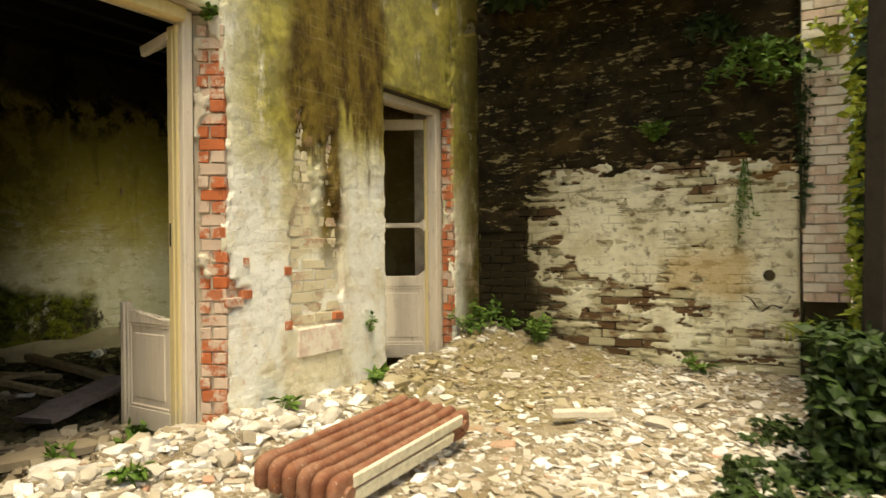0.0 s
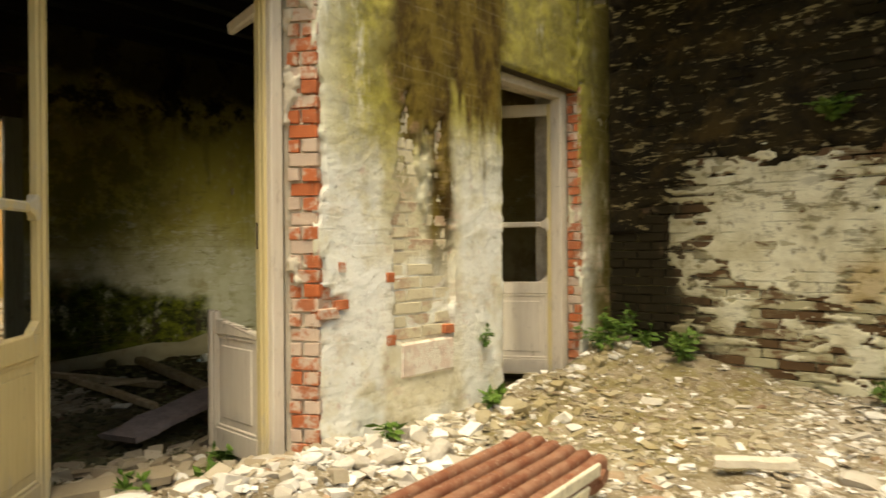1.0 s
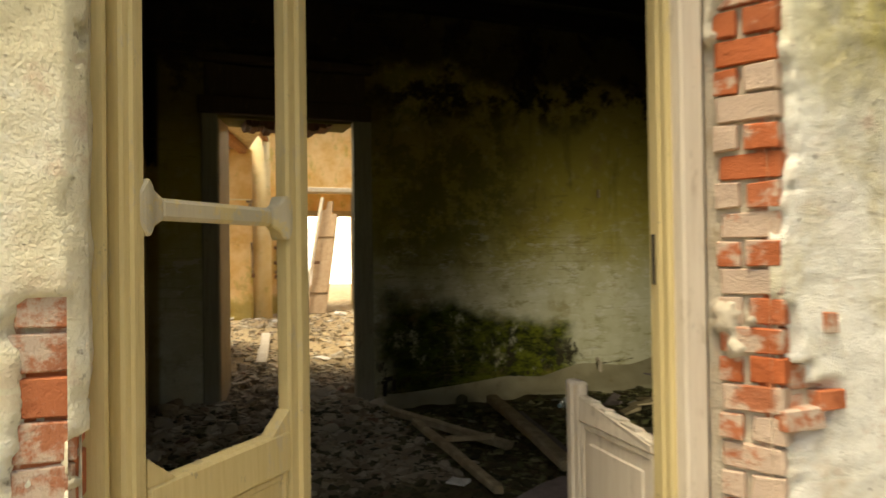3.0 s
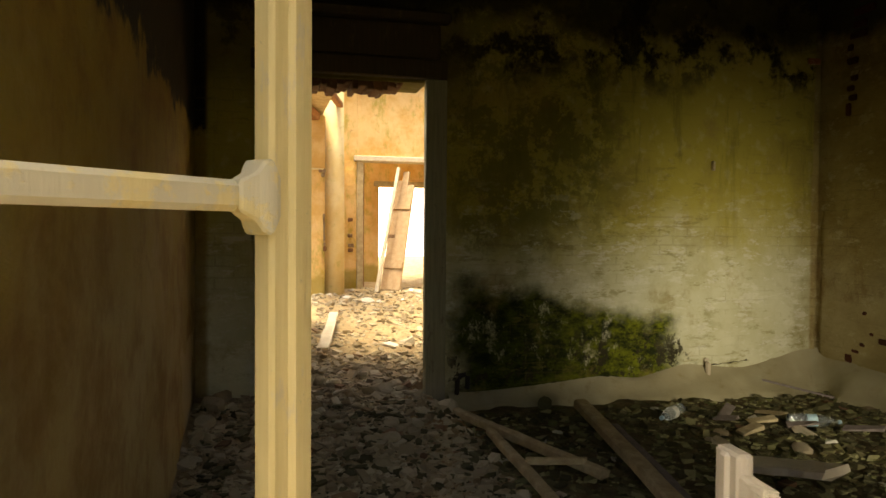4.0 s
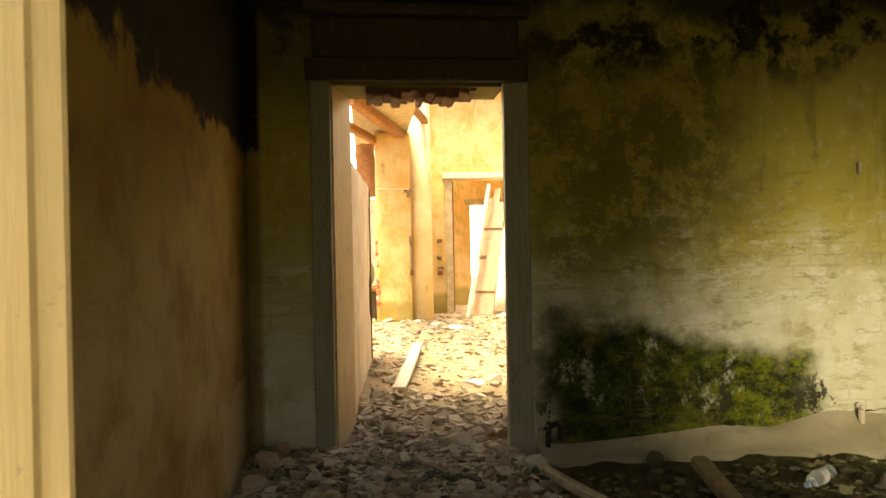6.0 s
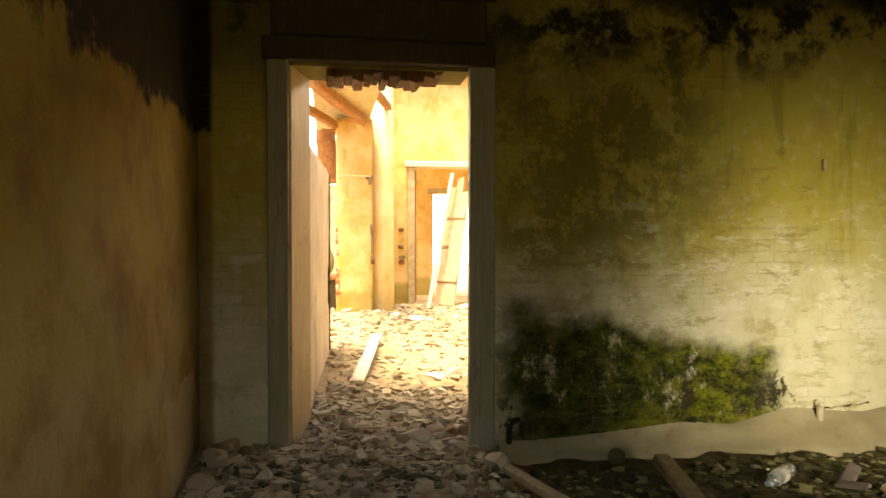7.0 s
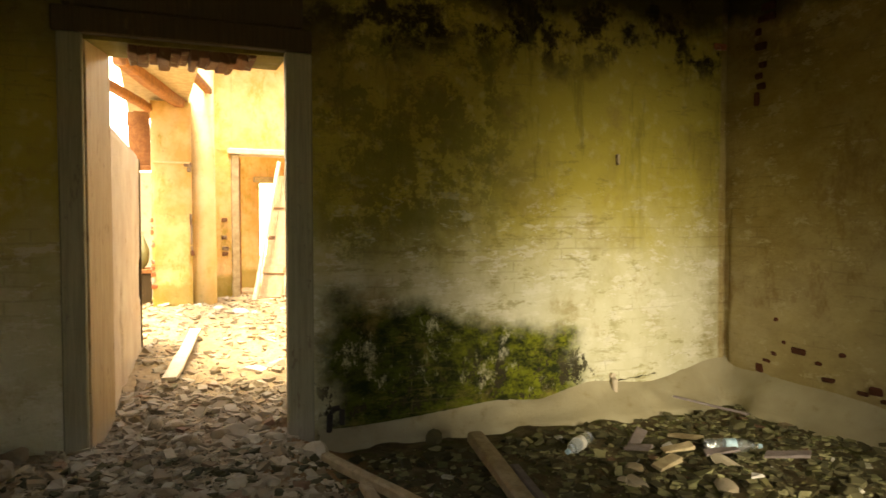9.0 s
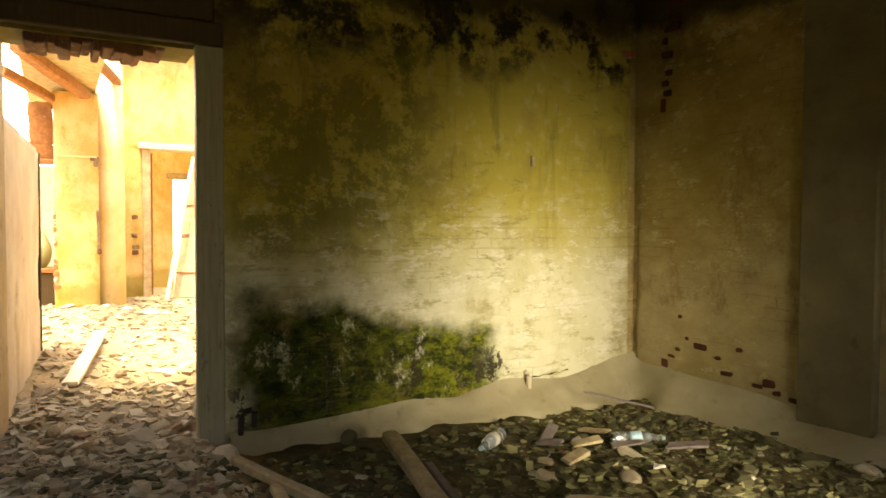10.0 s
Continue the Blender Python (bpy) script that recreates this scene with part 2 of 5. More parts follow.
    c = k.mix(k.both(bare, 0.85), c, (0.36, 0.29, 0.17))
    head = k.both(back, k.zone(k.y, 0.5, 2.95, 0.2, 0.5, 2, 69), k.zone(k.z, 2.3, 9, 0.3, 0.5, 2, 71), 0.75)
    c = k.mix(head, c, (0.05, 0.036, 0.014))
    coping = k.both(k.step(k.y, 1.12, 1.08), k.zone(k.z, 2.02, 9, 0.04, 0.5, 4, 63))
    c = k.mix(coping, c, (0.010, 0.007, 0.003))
    side = k.both(k.step(k.y, 6.06, 6.09), k.joints(k.x), k.step(k.noise(2.6, 6, 0.7, shift=81), 0.48, 0.64), 0.28)
    c = k.mix(side, c, (0.10, 0.065, 0.025))
    worn = k.both(k.step(k.y, 6.06, 6.09), k.step(k.noise(3.6, 8, 0.8, (1, 1, 1.8), 83), 0.56, 0.60), 0.6)
    c = k.mix(worn, c, (0.46, 0.40, 0.24))
    rust = k.both(k.step(k.y, 6.06, 6.09), k.step(k.noise(1.9, 7, 0.75, (1, 1, 0.6), 85), 0.52, 0.64), 0.6)
    c = k.mix(rust, c, (0.17, 0.10, 0.03))
    # all walls painted near black high up, as shade below the ceiling
    top_shade = k.zone(k.z, 2.92, 9, 0.10, 0.6, 1.9, 87)
    c = k.mix(k.both(top_shade, 0.85), c, (0.016, 0.012, 0.005))
    thin = k.both(back, k.joints(k.y), k.step(k.noise(2.8, 5, 0.6, shift=31), 0.50, 0.68))
    c = k.mix(k.both(thin, 0.26), c, (0.16, 0.13, 0.05))
    spots = k.both(k.step(k.noise(8, 7, 0.75, shift=33), 0.62, 0.72), 0.55)
    c = k.mix(spots, c, (0.20, 0.16, 0.06))
    h = k.calc("ADD", k.noise(7, 7, 0.7), k.calc("MULTIPLY", k.noise(60, 4), 0.35))
    h = k.calc("SUBTRACT", h, k.calc("MULTIPLY", thin, 0.14))
    return k.done(c, h, 0.6, 0.02)


def plaster(name, a, b, dark):
    k = Mat(name)
    c = k.mix(k.step(k.noise(2.4, 6), 0.3, 0.7), a, b)
    c = k.mix(k.both(k.step(k.noise(5, 7, 0.7, shift=3), 0.55, 0.72), 0.7), c, dark)
    h = k.calc("ADD", k.noise(10, 7, 0.7), k.calc("MULTIPLY", k.noise(80, 4), 0.3))
    return k.done(c, h, 0.6, 0.015)


def painted_wood(name, paint, worn, bare, peeled=0.0):
    k = Mat(name, 0.6)
    grain = k.noise(6, 8, 0.7, (9, 9, 0.45))
    c = k.mix(k.step(grain, 0.35, 0.7), paint, worn)
    c = k.mix(k.both(k.step(k.noise(7, 7, 0.75, (2, 2, 0.7), 5), 0.57, 0.66), 0.75), c, bare)
    c = k.mix(k.both(k.zone(k.z, -1, 0.22, 0.12, 0.3, 6), 0.5), c, (0.36, 0.33, 0.28))
    peel = k.both(k.zone(k.z, 1.31, 1.47, 0.02, 0.16, 6, 9), k.step(k.noise(10, 6, 0.7, shift=12), 0.42, 0.5), peeled)
    c = k.mix(peel, c, (0.50, 0.48, 0.40))
    c = k.mix(k.both(k.step(k.noise(16, 6, 0.75, shift=14), 0.63, 0.68), 0.6), c, (bare[0] * 0.6, bare[1] * 0.6, bare[2] * 0.6))
    return k.done(c, k.calc("SUBTRACT", grain, k.calc("MULTIPLY", peel, 0.5)), 0.4, 0.005)


def raw_wood(name, a, b):
    k = Mat(name, 0.85)
    c = k.mix(k.step(k.noise(12, 7, 0.7), 0.3, 0.7), a, b)
    c = k.mix(k.both(k.step(k.noise(40, 4, 0.7, (1, 1, 3)), 0.55, 0.7), 0.6), c, (a[0] * 0.4, a[1] * 0.4, a[2] * 0.4))
    return k.done(c, k.noise(50, 6, 0.7), 0.6, 0.006)


def ground_mat():
    k = Mat("rubble_and_soil", 0.95)
    # court soil kept darker to deepen the shadows between the stones
    pale = k.mix(k.step(k.noise(5, 7, 0.7), 0.35, 0.68), (0.40, 0.33, 0.22), (0.19, 0.14, 0.075))
    pale = k.mix(k.step(k.noise(45, 5, 0.7), 0.52, 0.7), pale, (0.60, 0.55, 0.45))
    olive = k.both(k.zone(k.y, 3.4, 9, 0.5, 1.2, 1.5), k.zone(k.x, -2.6, -0.9, 0.4, 1.1, 1.6), k.step(k.noise(6, 6, shift=9), 0.40, 0.60), 0.65)
    pale = k.mix(olive, pale, (0.23, 0.19, 0.06))
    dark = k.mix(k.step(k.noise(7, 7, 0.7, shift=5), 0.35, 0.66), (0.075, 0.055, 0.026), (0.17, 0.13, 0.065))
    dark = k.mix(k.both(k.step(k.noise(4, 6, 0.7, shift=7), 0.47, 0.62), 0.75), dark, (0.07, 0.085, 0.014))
    # brown path soil, also lightened for daylight falling in from the room behind
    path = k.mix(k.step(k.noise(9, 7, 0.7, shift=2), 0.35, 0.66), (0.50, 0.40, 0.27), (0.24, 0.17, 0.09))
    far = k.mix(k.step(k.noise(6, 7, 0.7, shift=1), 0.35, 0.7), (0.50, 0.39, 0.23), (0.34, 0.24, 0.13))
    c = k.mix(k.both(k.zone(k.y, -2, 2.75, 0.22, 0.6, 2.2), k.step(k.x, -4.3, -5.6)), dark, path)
    heap = k.both(k.zone(k.y, 2.3, 3.0, 0.1, 0.5, 4, 33), k.zone(k.x, -7.2, -6.1, 0.15, 0.5, 4, 34), 0.8)
    c = k.mix(heap, c, (0.25, 0.135, 0.05))
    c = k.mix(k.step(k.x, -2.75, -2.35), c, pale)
    c = k.mix(k.step(k.x, -7.1, -7.9), c, far)
    grass = k.both(k.step(k.x, 1.5, 2.6), k.step(k.noise(3, 5, shift=8), 0.2, 0.5))
    c = k.mix(grass, c, (0.05, 0.07, 0.015))
    h = k.calc("ADD", k.noise(14, 8, 0.75), k.calc("MULTIPLY", k.noise(70, 5, 0.7), 0.5))
    return k.done(c, h, 0.9, 0.03)


def stone_mat(name, a, b, c3):
    k = Mat(name, 0.95)
    r = k.calc("FRACT", k.calc("ADD", k.island(), k.calc("MULTIPLY", k.random(), 7.31)))
    c = k.mix(r, a, b)
    c = k.mix(k.step(r, 0.965, 0.975), c, c3)
    c = k.mix(k.both(k.step(k.noise(30, 6), 0.5, 0.7), 0.5), c, (a[0] * 0.6, a[1] * 0.58, a[2] * 0.5))
    soil = k.both(k.step(k.noise(1.6, 6, 0.7, shift=19), 0.46, 0.64), k.step(r, 0.1, 0.5), 0.75)
    c = k.mix(soil, c, (a[0] * 0.42, a[1] * 0.36, a[2] * 0.26))
    if name == "lime_rubble":
        back = k.both(k.zone(k.y, 3.5, 9, 0.5, 1.2, 1.5), k.zone(k.x, -2.6, -0.8, 0.4, 1.1, 1.6), k.step(r, 0.0, 0.5), 0.7)
        c = k.mix(back, c, (0.30, 0.24, 0.10))
    return k.done(c, k.noise(60, 6, 0.7), 0.7, 0.008)


def rust_mat():
    k = Mat("rusty_cast_iron", 0.8)
    c = k.mix(k.step(k.noise(9, 7, 0.7), 0.35, 0.65), (0.20, 0.075, 0.04), (0.29, 0.15, 0.09))
    c = k.mix(k.both(k.step(k.noise(30, 6, 0.7), 0.56, 0.7), 0.7), c, (0.36, 0.12, 0.03))
    c = k.mix(k.both(k.step(k.noise(55, 4, 0.7, shift=4), 0.60, 0.70), 0.75), c, (0.52, 0.40, 0.29))
    return k.done(c, k.noise(60, 6, 0.7), 0.6, 0.004)


def leaf_mat(name, a, b):
    k = Mat(name, 0.5)
    c = k.mix(k.island(), a, b)
    k.bsdf.inputs["Transmission Weight"].default_value = 0.0
    k.bsdf.inputs["Subsurface Weight"].default_value = 0.0
    return k.done(c)


def plain(name, c, rough=0.6, metal=0.0):
    k = Mat(name, rough)
    v = k.mix(k.step(k.noise(25, 5), 0.4, 0.7), c, (c[0] * 0.75, c[1] * 0.75, c[2] * 0.72))
    return k.done(v, None, metal=metal)



def moss_crust():
    k = Mat("dark_moss_with_shade")
    # moss tones lowered further to hold the shade of vegetation overhead
    c = k.mix(k.step(k.noise(4, 7, 0.7), 0.36, 0.62), (0.009, 0.006, 0.002), (0.028, 0.019, 0.005))
    c = k.mix(k.both(k.step(k.noise(6, 7, 0.75, (1, 1, 3.5), 3), 0.565, 0.61), 0.8), c, (0.34, 0.28, 0.14))
    c = k.mix(k.both(k.step(k.noise(2.2, 6, 0.7, shift=9), 0.52, 0.66), 0.7), c, (0.075, 0.047, 0.012))
    return k.done(c, k.noise(22, 7, 0.75), 0.9, 0.02)


FACADE, ENDP, ENDB, SHADEDMOSS = facade_plaster(), end_plaster(), end_brick(), moss_crust()
BRICK = red_brick("red_brick", (0.52, 0.155, 0.06), (0.42, 0.18, 0.10), (0.58, 0.46, 0.36), 0.62)
PALEBRICK = red_brick("limewashed_brick", (0.56, 0.38, 0.25), (0.60, 0.50, 0.32), (0.70, 0.62, 0.42), 0.46)
PIERBRICK = red_brick("pale_pink_brick", (0.70, 0.53, 0.41), (0.76, 0.63, 0.50), (0.82, 0.75, 0.62), 0.58)
LEFTBRICK = red_brick("worn_pinkish_brick", (0.50, 0.16, 0.07), (0.44, 0.24, 0.15), (0.64, 0.50, 0.39), 0.44)
REVEALBRICK = red_brick("limed_red_brick", (0.52, 0.14, 0.05), (0.42, 0.17, 0.09), (0.60, 0.46, 0.35), 0.55)
BROWNBRICK = red_brick("brown_broken_brick", (0.20, 0.10, 0.05), (0.14, 0.075, 0.04), (0.3, 0.22, 0.14), 0.66)
DARKBRICK = red_brick("sooty_dark_brick", (0.09, 0.03, 0.015), (0.06, 0.022, 0.012), (0.12, 0.08, 0.05), 0.8)
MORTAR, SOOTSHADE = mortar(), dark_mortar()
ROOM = room_plaster()


def ochre_plaster():
    k = Mat("sunlit_ochre_plaster")
    c = k.mix(k.step(k.noise(2.0, 7, 0.7), 0.38, 0.62), (0.80, 0.57, 0.28), (0.68, 0.41, 0.14))
    c = k.mix(k.both(k.step(k.noise(4, 7, 0.75, (1, 1, 0.5), 3), 0.50, 0.66), 0.7), c, (0.40, 0.33, 0.06))
    c = k.mix(k.both(k.step(k.noise(7, 7, 0.75, shift=5), 0.60, 0.66), 0.5), c, (0.42, 0.24, 0.09))
    c = k.mix(k.both(k.step(k.noise(9, 6, 0.75, shift=8), 0.71, 0.73), 0.8), c, (0.14, 0.07, 0.03))
    c = k.mix(k.both(k.zone(k.z, -1, 0.66, 0.06, 0.3, 4, 2), 0.7), c, (0.30, 0.25, 0.05))
    h = k.calc("ADD", k.noise(9, 7, 0.75), k.calc("MULTIPLY", k.noise(70, 4), 0.3))
    return k.done(c, h, 0.9, 0.03)


OCHRE = ochre_plaster()
PALEOCHRE = plaster("pale_ochre_plaster", (0.78, 0.66, 0.40), (0.68, 0.52, 0.25), (0.40, 0.36, 0.12))
SACK = plaster("greenish_sackcloth", (0.28, 0.31, 0.20), (0.20, 0.23, 0.14), (0.14, 0.15, 0.09))
WHITEWASH = plaster("dirty_whitewash", (0.62, 0.56, 0.44), (0.50, 0.42, 0.31), (0.40, 0.30, 0.18))
GREYPLASTER = plaster("dark_grey_plaster", (0.19, 0.16, 0.09), (0.13, 0.11, 0.06), (0.08, 0.065, 0.03))
DRIFT = plaster("smooth_fallen_plaster_dust", (0.40, 0.36, 0.24), (0.32, 0.28, 0.175), (0.25, 0.2, 0.1))
CREAM = painted_wood("peeling_cream_paint", (0.67, 0.55, 0.28), (0.60, 0.48, 0.23), (0.54, 0.46, 0.31))
PEELEDCREAM = painted_wood("peeling_greyish_cream_paint", (0.66, 0.55, 0.29), (0.60, 0.49, 0.25), (0.54, 0.46, 0.31), 0.65)
PALEWOOD = painted_wood("faded_pinkish_paint", (0.72, 0.64, 0.52), (0.64, 0.55, 0.43), (0.46, 0.38, 0.28))
TANWOOD = painted_wood("worn_tan_lining", (0.46, 0.37, 0.22), (0.36, 0.27, 0.15), (0.22, 0.15, 0.08))
CASING = painted_wood("grey_painted_casing", (0.31, 0.30, 0.20), (0.23, 0.22, 0.14), (0.18, 0.15, 0.10))
DARKWOOD = painted_wood("dark_stained_timber", (0.065, 0.043, 0.02), (0.045, 0.03, 0.014), (0.10, 0.068, 0.032))
BLACKWOOD = painted_wood("near_black_ceiling_timber", (0.014, 0.011, 0.008), (0.01, 0.008, 0.006), (0.02, 0.015, 0.01))
OLDWOOD = raw_wood("weathered_timber", (0.52, 0.43, 0.27), (0.35, 0.27, 0.155))
REDWOOD = raw_wood("red_brown_timber", (0.36, 0.17, 0.07), (0.22, 0.10, 0.045))
GREYWOOD = raw_wood("grey_weathered_board", (0.24, 0.20, 0.19), (0.16, 0.13, 0.12))
PALETIMBER = raw_wood("bleached_timber", (0.72, 0.66, 0.54), (0.60, 0.52, 0.40))
BLEACHED = raw_wood("bleached_door_boards", (0.50, 0.37, 0.24), (0.40, 0.27, 0.16))
GROUND = ground_mat()
RUBBLE = stone_mat("lime_rubble", (0.84, 0.81, 0.75), (0.36, 0.30, 0.21), (0.46, 0.27, 0.18))
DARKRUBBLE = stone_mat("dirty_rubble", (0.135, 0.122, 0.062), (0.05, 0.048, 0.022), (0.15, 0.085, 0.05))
LITTER = stone_mat("greenish_litter", (0.34, 0.32, 0.17), (0.12, 0.13, 0.05), (0.5, 0.48, 0.4))
MIDRUBBLE = stone_mat("grey_rubble", (0.52, 0.45, 0.33), (0.25, 0.195, 0.125), (0.27, 0.16, 0.10))
RUST = rust_mat()
CHIPPED = plain("chipped_white_enamel", (0.74, 0.68, 0.5), 0.5)
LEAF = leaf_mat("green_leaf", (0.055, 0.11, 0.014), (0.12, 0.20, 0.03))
# brighter yellow-green carries the sunlight on lit leaves in its colour
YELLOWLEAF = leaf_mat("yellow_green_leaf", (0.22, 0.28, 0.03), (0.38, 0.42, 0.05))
# near-black green carries the shade of unlit foliage in its colour
DARKLEAF = leaf_mat("dark_shaded_leaf", (0.018, 0.034, 0.006), (0.035, 0.06, 0.012))
BARK = raw_wood("dark_bark", (0.035, 0.027, 0.018), (0.02, 0.015, 0.01))
IRON = plain("dark_rusty_iron", (0.035, 0.028, 0.022), 0.7)
WHITEPAPER = plain("dirty_white_paper", (0.72, 0.70, 0.64), 0.8)
BLUELABEL = plain("pale_blue_label", (0.35, 0.52, 0.62), 0.5)


def clear_plastic():
    k = Mat("clear_plastic", 0.08)
    k.bsdf.inputs["Transmission Weight"].default_value = 0.9
    k.bsdf.inputs["IOR"].default_value = 1.4
    return k.done((0.85, 0.92, 0.95))


PLASTIC = clear_plastic()

# ---- mesh helpers ----
rng = np.random.default_rng(7)
TABLE = rng.random((256, 256))


def vnoise(u, v):
    """Smooth value noise, 0..1, for arrays."""
    iu, iv = np.floor(u).astype(int), np.floor(v).astype(int)
    fu, fv = u - iu, v - iv
    fu, fv = fu * fu * (3 - 2 * fu), fv * fv * (3 - 2 * fv)
    a, b = TABLE[iu % 256, iv % 256], TABLE[(iu + 1) % 256, iv % 256]
    c, d = TABLE[iu % 256, (iv + 1) % 256], TABLE[(iu + 1) % 256, (iv + 1) % 256]
    return (a * (1 - fu) + b * fu) * (1 - fv) + (c * (1 - fu) + d * fu) * fv


def fbm(u, v, scale, octaves=5, shift=0.0):
    out, amp, total = 0, 1.0, 0.0
    for i in range(octaves):
        f = scale * 2 ** i
        out = out + amp * vnoise(u * f + shift + 17.3 * i, v * f + shift * 1.3 + 9.1 * i)
        total += amp
        amp *= 0.55
    return out / total


def smooth(v, lo, hi):
    w = np.clip((v - lo) / (hi - lo), 0, 1)
    return w * w * (3 - 2 * w)


def mesh_of(name, verts, faces, material, shade=False):
    me = bpy.data.meshes.new(name)
    me.from_pydata([tuple(v) for v in verts], [], [tuple(f) for f in faces])
    me.materials.append(material)
    if shade:
        me.polygons.foreach_set("use_smooth", [True] * len(me.polygons))
    me.update()
    return me


def part(name, bm, material, parent, label=""):
    me = bpy.data.meshes.new(name)
    bm.to_mesh(me)
    bm.free()
    me.materials.append(material)
    ob = new(name, me)
    ob.parent = parent
    return tagged(ob, label)


def slab(a, b, bevel=0.004, jitter=0.0):
    """A bmesh box from corner a to corner b, with worn edges."""
    bm = bmesh.new()
    bmesh.ops.create_cube(bm, size=1)
    for v in bm.verts:
        v.co = Vector([a[i] if v.co[i] < 0 else b[i] for i in range(3)])
        if jitter:
            v.co += Vector([random.uniform(-jitter, jitter) for _ in range(3)])
    if bevel:
        bmesh.ops.bevel(bm, geom=bm.edges[:], offset=bevel, segments=1, affect="EDGES", profile=0.5)
    return bm


def merged(*bms):
    """Several bmeshes joined into the first."""
    out = bms[0]
    for bm in bms[1:]:
        me = bpy.data.meshes.new("tmp")
        bm.to_mesh(me)
        bm.free()
        out.from_mesh(me)
        bpy.data.meshes.remove(me)
    return out


def thing(name, label, category, group="", kind="", at=None):
    ob = new(name)
    if at is not None:
        ob.matrix_world = at
    return tagged(ob, label, category, group, kind)


def piece(name, bm, material, label, category, group="", kind="", at=None):
    """A thing of one mesh."""
    ob = part(name, bm, material, None)
    if at is not None:
        ob.matrix_world = at
    return tagged(ob, label, category, group, kind)


def structure(name, bm, material, label):
    return tagged(part(name, bm, material, None), label, "wall", "", "structure")


def tube(points, radii, sides=8):
    """A bmesh tube along points."""
    bm = bmesh.new()
    rings = []
    for i, p in enumerate(points):
        p = Vector(p)
        d = (Vector(points[min(i + 1, len(points) - 1)]) - Vector(points[max(i - 1, 0)])).normalized()
        s = d.orthogonal().normalized()
        t = d.cross(s)
        rings.append([bm.verts.new(p + radii[i] * (math.cos(6.2832 * j / sides) * s + math.sin(6.2832 * j / sides) * t)) for j in range(sides)])
    for a, b in zip(rings, rings[1:]):
        for j in range(sides):
            bm.faces.new((a[j], a[(j + 1) % sides], b[(j + 1) % sides], b[j]))
    bm.faces.new(rings[0][::-1])
    bm.faces.new(rings[-1])
    return bm


def relief(name, parent, material, corner, along, out, width, height, depth, cell=0.018, label=""):
    """A rough sheet on a wall: depth(u, v) is how far it stands out along out; along and z span it. Its rim dips into the wall."""
    nu, nv = max(2, round(width / cell)) + 1, max(2, round(height / cell)) + 1
    u, v = np.meshgrid(np.linspace(0, width, nu), np.linspace(0, height, nv), indexing="ij")
    d = depth(u, v)
    d[0, :] = d[-1, :] = d[:, 0] = d[:, -1] = -0.02
    a, o, c = np.array(along, float), np.array(out, float), np.array(corner, float)
    p = c + u[..., None] * a + v[..., None] * np.array((0, 0, 1.0)) + d[..., None] * o
    idx = np.arange(nu * nv).reshape(nu, nv)
    q = np.stack([idx[:-1, :-1], idx[1:, :-1], idx[1:, 1:], idx[:-1, 1:]], -1).reshape(-1, 4)
    if np.dot(np.cross(a, (0, 0, 1.0)), o) < 0:
        q = q[:, ::-1]
    ob = new(name, mesh_of(name, p.reshape(-1, 3).tolist(), q.tolist(), material, True))
    ob.parent = parent
    return tagged(ob, label)


BRICKS = []
for i in range(6):
    bm = slab((-0.5, -0.5, -0.5), (0.5, 0.5, 0.5), 0)
    for v in bm.verts:
        v.co += Vector([random.uniform(-0.03, 0.03), random.uniform(-0.06, 0.02) * (1 if v.co.y > 0 else -1), random.uniform(-0.06, 0.06)])
    bmesh.ops.bevel(bm, geom=bm.edges[:], offset=0.05, segments=1, affect="EDGES", profile=0.5)
    BRICKS.append(bm)


def brick_meshes(material, key):
    out = []
    for bm in BRICKS:
        me = bpy.data.meshes.new("brick_" + key)
        bm.to_mesh(me)
        me.materials.append(material)
        out.append(me)
    return out


B_RED, B_PALE, B_END, B_PIER = brick_meshes(BRICK, "red"), brick_meshes(PALEBRICK, "pale"), brick_meshes(ENDB, "mossy"), brick_meshes(PIERBRICK, "pink")
B_REVEAL = brick_meshes(REVEALBRICK, "limed")
B_LEFT = brick_meshes(LEFTBRICK, "pinkish")
COURSE, LONG = 0.0765, 0.255


def brick(meshes, parent, x, y, z, length, depth, turn=0.0, high=0.067):
    """One brick with its middle at x, y, z; its length runs along x, or along y where turn is 90."""
    ob = new("brick", random.choice(meshes))
    ob.matrix_world = pose(x, y, z, random.uniform(-1, 1), random.uniform(-1, 1), turn + random.uniform(-1, 1) + random.choice((0, 180))) @ Matrix.Diagonal((length, depth, high, 1))
    ob.parent = parent
    return ob


